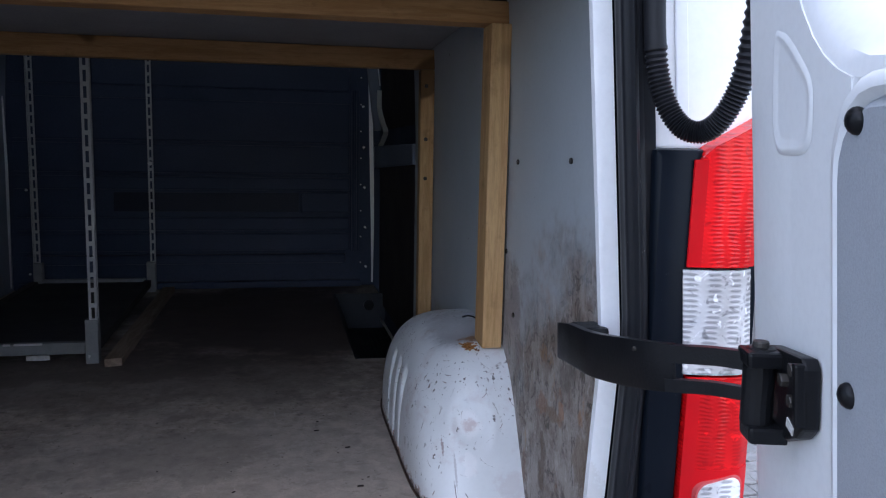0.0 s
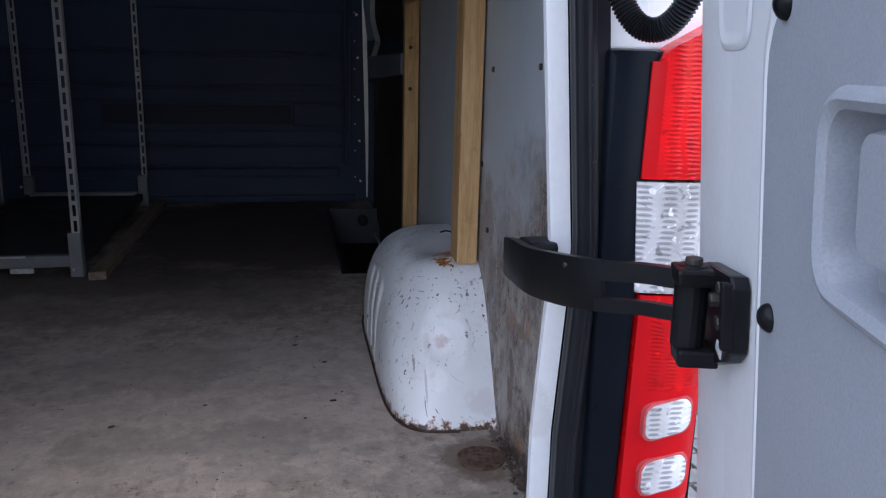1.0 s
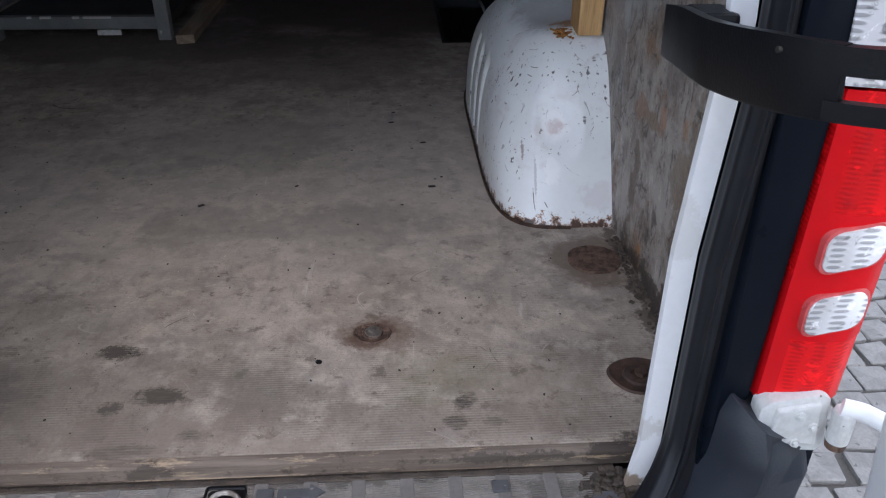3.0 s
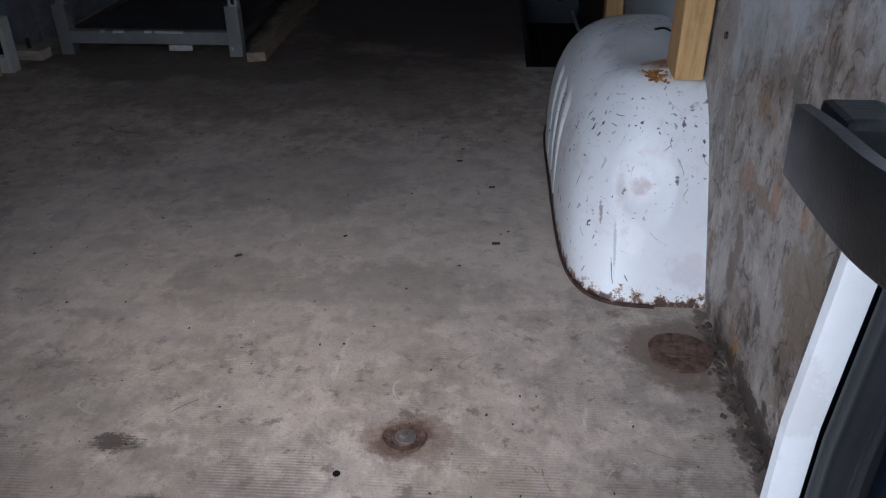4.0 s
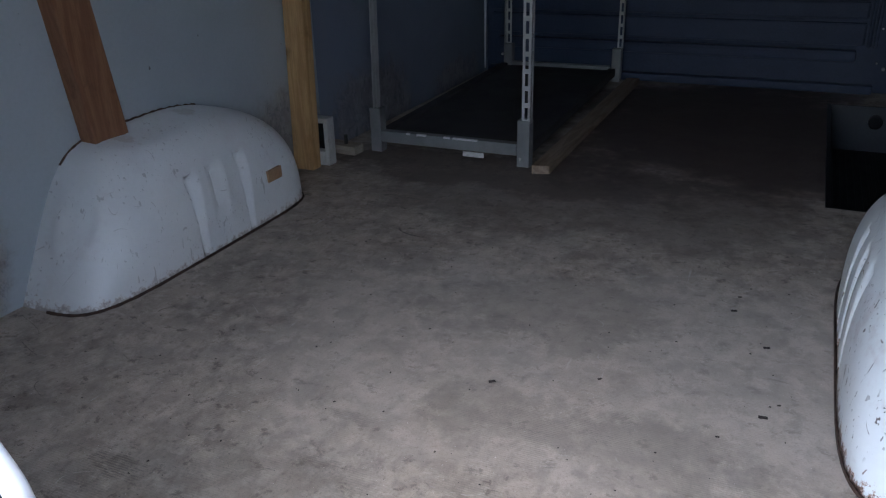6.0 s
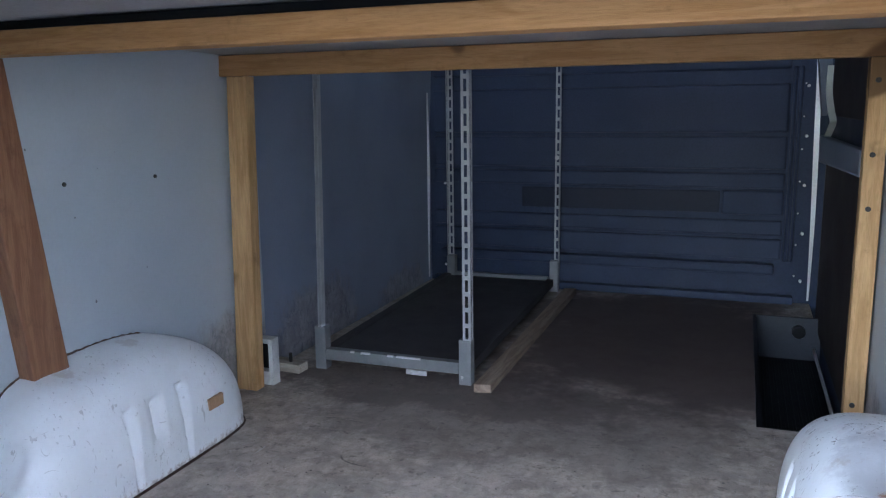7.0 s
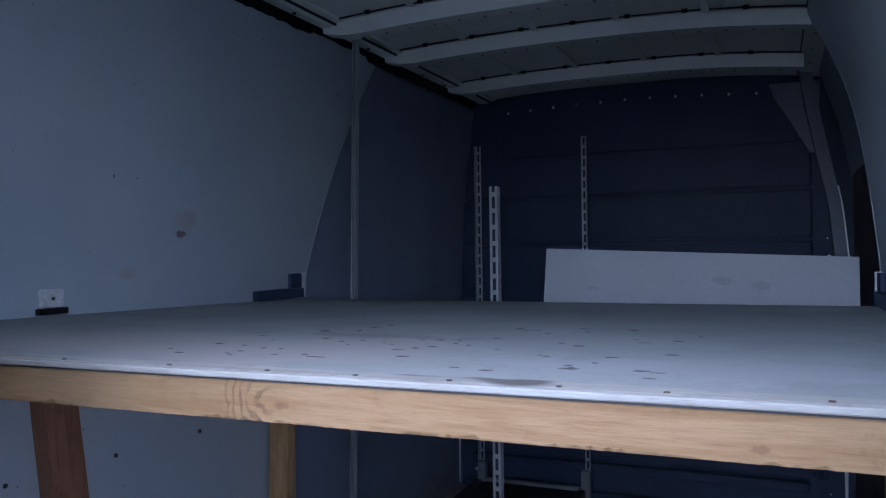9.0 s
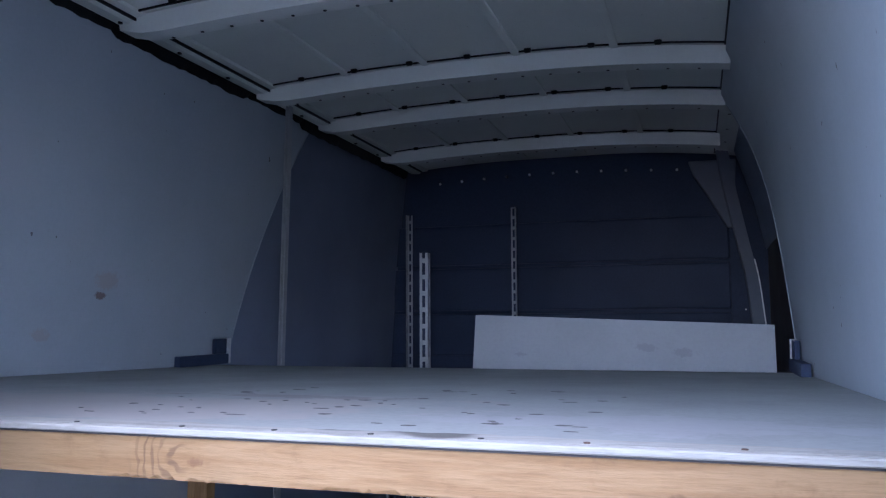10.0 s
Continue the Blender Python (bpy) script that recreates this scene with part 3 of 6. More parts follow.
def glassy(name, colour, deep, warm, pitch_x, pitch_z, cells):
    """Moulded lens: small prism cells, with glints and the reflector's deep and bright zones painted into the colour.
    """
    m = bpy.data.materials.new(name)
    m.use_nodes = True
    nt = m.node_tree
    b = nt.nodes["Principled BSDF"]
    b.inputs["Roughness"].default_value = 0.14
    b.inputs["Specular IOR Level"].default_value = 0.25
    b.inputs["Coat Weight"].default_value = 0.08
    vec = nt.nodes.new("ShaderNodeTexCoord").outputs["Object"]
    waves = []
    for way, pitch in (("X", pitch_x), ("Z", pitch_z)):
        w = nt.nodes.new("ShaderNodeTexWave")
        w.bands_direction = way
        w.inputs["Scale"].default_value = 0.314 / pitch
        w.inputs["Distortion"].default_value = 3.0 if pitch > 0.015 or colour[1] < 0.1 else 1.2
        w.inputs["Detail"].default_value = 1.0
        nt.links.new(vec, w.inputs["Vector"])
        waves.append(w.outputs["Fac"])
    cell = mul(nt, waves[0], waves[1])
    tall = nt.nodes.new("ShaderNodeMapping")
    tall.inputs["Scale"].default_value = (1.0, 1.0, 0.45)
    nt.links.new(vec, tall.inputs[0])
    zone = noise_node(nt, tall.outputs[0], 15, 2, 0.5, 0.3)
    glint = noise_node(nt, vec, 58, 3, 0.65, 0.8)
    c = mix(nt, ramp(nt, zone, 0.36, 0.64), (*colour, 1), (*warm, 1), 1.0)
    c = mix(nt, ramp(nt, cell, 0.15, 0.6), c, (*deep, 1), cells)
    c = mix(nt, ramp(nt, glint, 0.58, 0.70), c, (*deep, 1), 0.7)
    c = mix(nt, ramp(nt, glint, 0.42, 0.34), c, (*[min(0.95, x * 1.25) for x in colour], 1), 0.7)
    nt.links.new(c, b.inputs["Base Color"])
    bp = nt.nodes.new("ShaderNodeBump")
    bp.inputs["Strength"].default_value, bp.inputs["Distance"].default_value = 0.2, 0.003
    nt.links.new(cell, bp.inputs["Height"])
    nt.links.new(bp.outputs[0], b.inputs["Normal"])
    return m


REDLENS = glassy("red_lamp_lens", (0.80, 0.008, 0.010), (0.36, 0.003, 0.005), (0.52, 0.005, 0.007), 0.0200, 0.0046, 0.5)
REDPLAIN = material("plain_red_lens_margin", (0.58, 0.006, 0.010), 0.2, second=(0.50, 0.005, 0.009), scale=18, bump=0.0, grit=0.05, spec=0.2)
PALERIM = material("pale_red_lens_rim", (0.55, 0.10, 0.10), 0.25, second=(0.45, 0.05, 0.05), scale=30, bump=0.0)
CLEARLENS = glassy("clear_lamp_lens", (0.74, 0.74, 0.74), (0.13, 0.13, 0.135), (0.40, 0.39, 0.385), 0.0260, 0.0060, 0.6)


# ---- building helpers ----
def thing(name, base, label, category, group="", kind=""):
    e = new(name)
    e.location = base
    e.empty_display_size = 0.1
    bpy.context.view_layer.update()
    return tagged(e, label, category, group, kind)


def part(name, bm, mat, parent=None, label="", smooth=False):
    """Links a bmesh, given in world coordinates, as one mesh under a thing or a part."""
    me = bpy.data.meshes.new(name)
    bmesh.ops.recalc_face_normals(bm, faces=bm.faces)
    bm.to_mesh(me)
    bm.free()
    me.materials.append(mat)
    if smooth:
        me.polygons.foreach_set("use_smooth", [True] * len(me.polygons))
        try:
            me.set_sharp_from_angle(angle=radians(40))
        except AttributeError:
            pass
    ob = new(name, me)
    if parent:
        ob.parent = parent
        m = parent.matrix_basis.copy()
        if parent.parent:
            m = parent.parent.matrix_basis @ parent.matrix_parent_inverse @ m
        ob.matrix_parent_inverse = m.inverted()
    if label:
        tagged(ob, label)
    return ob


def box(x0, x1, y0, y1, z0, z1, bevel=0.0, seg=2, bm=None, m=None):
    own = bmesh.new()
    bmesh.ops.create_cube(own, size=1.0, matrix=Matrix.Translation(((x0 + x1) / 2, (y0 + y1) / 2, (z0 + z1) / 2)) @ Matrix.Diagonal((abs(x1 - x0), abs(y1 - y0), abs(z1 - z0), 1)))
    if bevel:
        bmesh.ops.bevel(own, geom=list(own.edges), offset=bevel, segments=seg, profile=0.6, affect="EDGES")
    if m:
        bmesh.ops.transform(own, matrix=m, verts=own.verts)
    return join(bm, own)


def join(bm, own):
    if bm is None:
        return own
    me = bpy.data.meshes.new("tmp")
    own.to_mesh(me)
    own.free()
    bm.from_mesh(me)
    bpy.data.meshes.remove(me)
    return bm


def cyl(centre, radius, depth, axis="z", seg=24, bevel=0.0, radius2=None, bm=None):
    own = bmesh.new()
    turn = {"z": Matrix(), "x": pose(0, 0, 0, 0, 90, 0), "y": pose(0, 0, 0, 90, 0, 0)}[axis]
    bmesh.ops.create_cone(own, cap_ends=True, segments=seg, radius1=radius, radius2=radius if radius2 is None else radius2, depth=depth, matrix=Matrix.Translation(centre) @ turn)
    if bevel:
        es = [e for e in own.edges if len(e.link_faces) == 2 and any(len(f.verts) > 4 for f in e.link_faces)]
        bmesh.ops.bevel(own, geom=es, offset=bevel, segments=2, profile=0.6, affect="EDGES")
    return join(bm, own)


def prism(points, axis, a, b, bm=None, bevel=0.0):
    """A flat outline drawn out along an axis from a to b. For x the outline is (y, z), for y (x, z), for z (x, y)."""
    own = bmesh.new()
    put = {"x": lambda p, q, t: (t, p, q), "y": lambda p, q, t: (p, t, q), "z": lambda p, q, t: (p, q, t)}[axis]
    lo = [own.verts.new(put(p, q, a)) for p, q in points]
    hi = [own.verts.new(put(p, q, b)) for p, q in points]
    own.faces.new(lo), own.faces.new(hi)
    for k in range(len(points)):
        own.faces.new((lo[k - 1], lo[k], hi[k], hi[k - 1]))
    if bevel:
        bmesh.ops.bevel(own, geom=list(own.edges), offset=bevel, segments=2, profile=0.6, affect="EDGES")
    return join(bm, own)


def sweep(path, section, bm=None, up=(0, 0, 1), closed=False):
    """A section (list of (a, b) offsets sideways and upwards) carried along a path."""
    own = bmesh.new()
    path = [Vector(p) for p in path]
    rings = []
    for k, p in enumerate(path):
        d = (path[min(k + 1, len(path) - 1)] - path[max(k - 1, 0)]).normalized()
        s = d.cross(Vector(up)).normalized()
        u = s.cross(d)
        f = section(k / (len(path) - 1)) if callable(section) else section
        rings.append([own.verts.new(p + s * a + u * b) for a, b in f])
    for r, q in zip(rings, rings[1:]):
        for k in range(len(r)):
            own.faces.new((r[k - 1], r[k], q[k], q[k - 1]))
    own.faces.new(rings[0]), own.faces.new(rings[-1])
    return join(bm, own)


def circle(r, n=12):
    return [(r * math.cos(2 * math.pi * k / n), r * math.sin(2 * math.pi * k / n)) for k in range(n)]


def smooth_path(points, n=8):
    """A Catmull-Rom line through the points."""
    pts = [Vector(p) for p in points]
    pts = [2 * pts[0] - pts[1], *pts, 2 * pts[-1] - pts[-2]]
    out = []
    for k in range(1, len(pts) - 2):
        p0, p1, p2, p3 = pts[k - 1:k + 3]
        for i in range(n):
            t = i / n
            out.append(0.5 * (2 * p1 + (p2 - p0) * t + (2 * p0 - 5 * p1 + 4 * p2 - p3) * t * t + (3 * p1 - p0 - 3 * p2 + p3) * t ** 3))
    return [*out, pts[-2]]


def rounded(u0, u1, z0, z1, r, n=5):
    pts = []
    for cu, cz, a0 in ((u1 - r, z1 - r, 0), (u0 + r, z1 - r, 90), (u0 + r, z0 + r, 180), (u1 - r, z0 + r, 270)):
        for k in range(n + 1):
            a = radians(a0 + 90 * k / n)
            pts.append((cu + r * math.cos(a), cz + r * math.sin(a)))
    return pts


def structure(name, bm, mat, label, category, smooth=False):
    return tagged(part(name, bm, mat, None, "", smooth), label, category, "", "structure")


# ---- the van's hold ----
END = 3.27           # bulkhead
WALLX = 0.868        # inner wall at the floor


def wall_x(z):
    """Half the hold's width at a height: upright below, leaning in above."""
    return WALLX - (0.0 if z < 0.75 else 0.085 * ((z - 0.75) / 1.1) ** 1.5)


ZS = [-0.05, 0.35, 0.75, 0.95, 1.1, 1.25, 1.4, 1.55, 1.7, 1.885]


def wall_sheet(side, y0, y1, inner, outer, zs=None):
    zs = zs or ZS
    inn = [(side * (wall_x(z) - inner), z) for z in zs]
    out = [(side * (wall_x(z) + outer), z) for z in reversed(zs)]
    return prism(inn + out, "y", y0, y1)


structure("floor", prism([(-0.868, 0.0762), (0.868, 0.0742), (0.868, 1.80), (0.640, 1.80), (0.640, 3.03), (0.868, 3.03), (0.868, END), (-0.868, END)], "z", -0.022, 0.0), FLOORMAT, "worn grey-brown ribbed plywood cargo floor, stained and rusty, its far end shaded in the colour", "floor")
structure("wall_left", wall_sheet(-1, 0.065, 1.775, 0.0, 0.03), WALLPAINT, "grey painted panel lining the side of the van", "wall")
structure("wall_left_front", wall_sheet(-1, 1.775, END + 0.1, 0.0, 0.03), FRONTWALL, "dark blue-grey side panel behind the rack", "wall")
structure("wall_right", wall_sheet(1, 0.065, 1.98, 0.0, 0.03), WALLPAINT, "grey painted side panel, mouldy and rust-stained near the floor", "wall")


def lean_in(side, z):
    """The right lining sheet has come loose and leans in towards its top."""
    return 0.072 * (max(0.0, z - 1.40) / 0.485) ** 2.3 if side > 0 else 0.0


def overlay(side, base_y, top_y, straight):
    """The rear lining sheet above the shelf, with its front edge cut on a slant."""
    bm = bmesh.new()
    rows = []
    n = 14
    for k in range(n + 1):
        z = 1.02 + (1.88 - 1.02) * k / n
        f = (z - 1.06) / 0.77
        edge = base_y + (top_y - base_y) * (straight * f + (1 - straight) * f * f) if f > 0 else base_y
        x = side * (wall_x(z) - 0.004 - lean_in(side, z))
        x2 = side * (wall_x(z) - 0.016 - lean_in(side, z))
        rows.append([bm.verts.new((a, b, z)) for a, b in ((x, 0.11), (x2, 0.11), (x2, edge), (x, edge))])
    for r, q in zip(rows, rows[1:]):
        for k in range(4):
            bm.faces.new((r[k - 1], r[k], q[k], q[k - 1]))
    bm.faces.new(rows[0]), bm.faces.new(rows[-1])
    return bm


structure("trim_left", overlay(-1, 1.79, 2.16, 0.6), WALLPAINT, "upper grey lining sheet with a slanted front edge", "wall panel")
structure("trim_right", overlay(1, 1.79, 2.20, 0.35), WALLPAINT, "upper grey lining sheet with a slanted front edge", "wall panel")

for side, top_y, straight in ((-1, 2.16, 0.6), (1, 2.20, 0.35)):
    # folded pale lip along the slanted edge of each lining sheet
    lip = []
    for k in range(15):
        z = 1.06 + (1.88 - 1.06) * k / 14
        f = (z - 1.06) / 0.77
        lip.append((side * (wall_x(z) - 0.0165 - lean_in(side, z)), 1.79 + (top_y - 1.79) * (straight * f + (1 - straight) * f * f) + 0.002, z))
    structure("trim_lip_left" if side < 0 else "trim_lip_right", sweep(lip, [(-0.0018, -0.0015), (0.0018, -0.0015), (0.0018, 0.0015), (-0.0018, 0.0015)], up=(1, 0, 0)), WALLPAINT, "folded lip along the slanted edge of the lining", "wall panel")

# sliding-door side of the hold, set back behind the lining
structure("wall_right_front", prism([(1.80, -0.20), (END + 0.1, -0.20), (END + 0.1, 1.45), (1.985, 1.45), (1.985, -0.052), (1.80, -0.052)], "x", 0.90, 0.912), BULK, "dark steel skin of the sliding side door", "wall")
door3 = thing("sliding_door", (0.89, 2.6, 0.0), "sliding side door with dark brown hardboard panels and grey steel rails", "door", kind="structure")
part("lower_panel", box(0.885, 0.899, 2.0, 3.16, -0.06, 0.66, 0.004), BROWN, door3)
part("upper_panel", prism([(2.0, 0.80), (3.10, 0.80), (3.10, 1.452), (2.0, 1.50)], "x", 0.885, 0.899, bevel=0.003), BROWN, door3)
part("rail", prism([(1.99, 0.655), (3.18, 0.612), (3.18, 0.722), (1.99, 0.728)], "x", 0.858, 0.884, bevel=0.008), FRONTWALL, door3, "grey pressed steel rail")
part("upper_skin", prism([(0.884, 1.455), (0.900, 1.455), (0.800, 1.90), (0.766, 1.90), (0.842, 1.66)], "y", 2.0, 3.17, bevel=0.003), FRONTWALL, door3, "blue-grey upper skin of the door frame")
pillar_line = smooth_path([(0.885, 3.21, 0.80), (0.848, 3.21, 1.12), (0.826, 3.21, 1.33), (0.793, 3.21, 1.50), (0.750, 3.21, 1.72), (0.722, 3.21, 1.90)], 6)
part("front_pillar", sweep(pillar_line, [(-0.024, -0.03), (0.024, -0.03), (0.027, 0.0), (0.024, 0.03), (-0.024, 0.03)], up=(0, 1, 0)), PILLAR, door3, "grey door pillar")
part("pillar_edge", sweep([p + Vector((0.026, -0.026, 0)) for p in pillar_line[4:16]], [(-0.003, -0.004), (0.003, -0.004), (0.003, 0.004), (-0.003, 0.004)], up=(0, 1, 0)), BRIGHT, door3, "pale line along the pillar edge")
part("grab_loop", sweep(smooth_path([(0.872, 3.09, 0.99), (0.866, 3.03, 0.90), (0.862, 2.86, 0.825), (0.862, 2.76, 0.785), (0.864, 2.86, 0.752), (0.872, 3.04, 0.722)], 6), [(-0.004, -0.011), (0.004, -0.011), (0.004, 0.011), (-0.004, 0.011)], up=(1, 0, 0)), ROOF, door3, "pale curved strap by the door rail")

# bulkhead with pressed ribs
bulk = structure("wall_front", box(-0.90, 0.94, END, END + 0.012, -0.05, 1.93), BULK, "dark blue-grey steel bulkhead with pressed horizontal ribs", "bulkhead")


for z0, z1, x0 in ((0.187, 0.276, -0.84), (0.290, 0.356, -0.84), (0.378, 0.484, 0.495), (0.492, 0.558, -0.84), (0.574, 0.715, -0.84), (0.730, 0.930, -0.84), (0.99, 1.19, -0.84), (1.205, 1.41, -0.84), (1.425, 1.62, -0.84)):
    part("pressed_rib", box(x0, 0.742, END - 0.020, END - 0.0005, z0, z1, 0.009, 2), BULK, bulk)
# dark inset paints the shade of the recess between the ribs
part("dark_band", box(-0.40, 0.485, END - 0.006, END - 0.0005, 0.384, 0.478, 0.002), SHADOWBLUE, bulk, "recessed band across the bulkhead, its shade put into the colour")
part("foot_swage", box(-0.80, 0.72, END - 0.055, END - 0.001, 0.125, 0.172, 0.014), BULK, bulk)
part("floor_lip", box(-0.84, 0.80, END - 0.05, END - 0.001, 0.0, 0.035, 0.01), BULK, bulk)
for x in (0.752, 0.776):
    part("side_swage", box(x, x + 0.014, END - 0.022, END - 0.001, 0.18, 1.0, 0.007), BULK, bulk)
for k in range(6):
    part("rivet", cyl((0.826 - 0.004 * k, END - 0.012, 0.10 + 0.205 * k), 0.006, 0.022, "y", 10), BRIGHT, bulk)
for k in range(9):
    part("rivet", cyl((0.80, END - 0.004, 0.12 + 0.135 * k), 0.0035, 0.008, "y", 10), BRIGHT, bulk)
    part("rivet", cyl((-0.79, END - 0.004, 0.08 + 0.135 * k), 0.006, 0.008, "y", 10), BRIGHT, bulk)
for k in range(11):
    part("rivet", cyl((-0.60 + 0.113 * k, END - 0.004, 1.835 + 0.02 * math.sin(math.pi * k / 10)), 0.006, 0.008, "y", 10), BRIGHT, bulk)
part("gusset", prism([(0.58, 1.86), (0.60, 1.80), (0.66, 1.70), (0.735, 1.56), (0.76, 1.56), (0.78, 1.86)], "y", END - 0.055, END - 0.004, bevel=0.004), PILLAR, bulk, "grey steel corner gusset")

# pale edge strips at both ends of the bulkhead
for name, pts, w in (("edge_strip", [(0.858, END - 0.03, 0.02), (0.857, END - 0.032, 0.35), (0.850, END - 0.035, 0.7), (0.842, END - 0.032, 1.0), (0.822, END - 0.03, 1.45)], 0.0095),
                     ("edge_strip", [(-0.862, END - 0.05, 0.02), (-0.855, END - 0.06, 0.35), (-0.851, END - 0.065, 0.65), (-0.860, END - 0.05, 0.92)], 0.006)):
    s = sweep(smooth_path(pts, 6), lambda f, w=w: [(-w * (0.4 + math.sin(math.pi * f) * 0.7), -0.004), (w * (0.4 + math.sin(math.pi * f) * 0.7), -0.004), (w * 0.4, 0.004), (-w * 0.4, 0.004)], up=(0, 1, 0))
    part(name, s, BRIGHT, bulk, "pale strip along the bulkhead edge")

# ceiling: crowned sheet, one mesh with its hat ribs and pads
def roof_z(x):
    return 1.933 - (0.031 if x < 0 else 0.050) * (abs(x) / 0.79) ** 2.4


RIBS = (0.35, 1.16, 1.80, 2.24, 2.86)
NX = 24


def arch_strip(y0, y1, drop, thick, x0=-0.79, x1=0.79, taper=0.0, fade=0.0):
    own = bmesh.new()
    xs = [x0 + (x1 - x0) * k / NX for k in range(NX + 1)]
    rows = [[own.verts.new((x, y, roof_z(x) - d * (1 - fade * max(0.0, (-x - 0.64) / 0.1) ** 1.5))) for y, d in ((y0 - taper, drop - thick), (y1 + taper, drop - thick), (y1, drop), (y0, drop))] for x in xs]
    for r, q in zip(rows, rows[1:]):
        for k in range(4):
            own.faces.new((r[k - 1], r[k], q[k], q[k - 1]))
    own.faces.new(rows[0]), own.faces.new(rows[-1])
    return own


ceiling = structure("ceiling", arch_strip(0.06, END + 0.1, 0.0, 0.03), ROOF, "bare painted steel van roof with pressed ribs", "ceiling", True)
for k, y in enumerate(RIBS):
    part("roof_rib", arch_strip(y - 0.022, y + 0.035, 0.052, 0.049, -0.742, 0.705, 0.006, 0.45), RIB, ceiling, "pale painted roof rib", True)
    # thin dark line running beside the rib
    part("rib_dark_line", arch_strip(y - 0.0505, y - 0.0455, 0.0045, 0.005, -0.69, 0.69), BLACK, ceiling, "dark line along the rib")
    pads = None
    for x in (-0.56, -0.38, -0.2, -0.02, 0.16, 0.34, 0.52):
        for yy in (y - 0.062, y + 0.062):
            pads = box(x - 0.010, x + 0.010, yy - 0.006, yy + 0.006, roof_z(x) - 0.012, roof_z(x) + 0.002, 0.003, 1, pads)
    part("adhesive_pads", pads, BLACK, ceiling, "black adhesive pads")
    dots = None
    for i in range(16):
        x = -0.62 + 0.083 * i
        dots = cyl((x, y + 0.026, roof_z(x) - 0.0525), 0.0045, 0.002, "z", 8, 0, None, dots)
    part("rib_holes", dots, BLACK, ceiling)
for side in (-1, 1):
    # cant rails between wall and roof; a black strip stands for the shaded gap over the lining
    rail = [(side * 0.80, 1.955), (side * 0.752, 1.896), (side * 0.712, 1.893), (side * 0.700, 1.902), (side * 0.668, 1.905), (side * 0.650, 1.955)]
    part("cant_rail", prism(rail, "y", 0.08, END), ROOF, ceiling, "grey pressed roof rail", False)
    part("cant_gap_strip", box(side * 0.753, side * 0.81, 0.2, END - 0.06, 1.888, 1.915, 0.004), BLACK, ceiling, "black strip standing for the dark gap above the lining")
    if side < 0:
        torn = bmesh.new()
        rag = random.Random(10)
        rows = []
        for k in range(121):
            y = 0.2 + (END - 0.26) * k / 120
            low = 1.880 - (0.018 if y > 2.12 else 0.0) - (0.010 if 1.15 < y < 1.75 else 0.0) - rag.uniform(0.0, 0.007)
            xo = 0.0185 - wall_x(low)
            rows.append([torn.verts.new(p) for p in ((xo, y, low), (xo + 0.004, y, low + 0.004), (-0.748, y, 1.897), (-0.80, y, 1.900))])
        for r, q in zip(rows, rows[1:]):
            for k in range(4):
                torn.faces.new((r[k - 1], r[k], q[k], q[k - 1]))
        torn.faces.new(rows[0]), torn.faces.new(rows[-1])
        part("torn_edge", torn, BLACK, ceiling, "torn dark edge above the lining")
    part("rail_seam", box(side * 0.690, side * 0.695, 0.1, END - 0.02, 1.8955, 1.904), BLACK, ceiling, "dark joint along the roof rail")
    for k in range(12):
        y = 0.42 + 0.235 * k
        part("rail_hole", cyl((side * 0.731, y, 1.8935), 0.006, 0.006, "z", 10), BLACK, ceiling)
for x in (-0.42, -0.16, 0.12, 0.40):
    part("roof_swage", box(x - 0.012, x + 0.012, 0.42, END - 0.05, roof_z(x) - 0.006, roof_z(x) + 0.004, 0.004), ROOF, ceiling)

# outer shell of the van
def shell(side):
    out = [(0.93, -0.30), (0.985, -0.05), (0.99, 0.35), (0.985, 0.8), (0.955, 1.3), (0.90, 1.75), (0.82, 1.98), (0.70, 2.06)]
    inn = [(0.66, 2.0), (0.80, 1.92), (0.87, 1.72), (0.925, 1.3), (0.955, 0.8), (0.96, 0.35), (0.955, -0.05), (0.90, -0.30)]
    return prism([(side * x, z) for x, z in out + inn], "y", 0.12, END + 0.12)


structure("body_side_left", shell(-1), WHITE, "white painted outer side of the van", "van body", True)
structure("body_side_right", shell(1), WHITE, "white painted outer side of the van", "van body", True)
structure("roof_skin", box(-0.72, 0.72, 0.02, END + 0.12, 2.02, 2.07, 0.02), WHITE, "white outer roof skin of the van", "van body")
structure("underbody", box(-0.93, 0.93, 0.0, END + 0.1, -0.34, -0.20, 0.02), BLACK, "dark underbody below the cargo floor", "van body")
structure("front_closure", box(-0.93, 0.93, END + 0.105, END + 0.12, -0.2, 2.0), BULK, "plain steel back of the bulkhead", "van body")


# ---- rear opening ----
def opening_x(z):
    """The inner edge of the door opening at a height."""
    return 0.752 + 0.014 * min(1.0, max(0.0, (z - 0.28) / 0.22)) - max(0.0, z - 0.46) * 0.073 - 0.010 * max(0.0, (0.03 - z) / 0.075)


OZ = [-0.045, -0.03, 0.0, 0.03, 0.12, 0.20, 0.28, 0.34, 0.40, 0.46, 0.50, 0.6, 0.8, 1.0, 1.2, 1.4, 1.6, 1.72, 1.80]


def frame_line(side, dx, y):
    return [(side * (opening_x(z) + dx), y, z) for z in OZ]


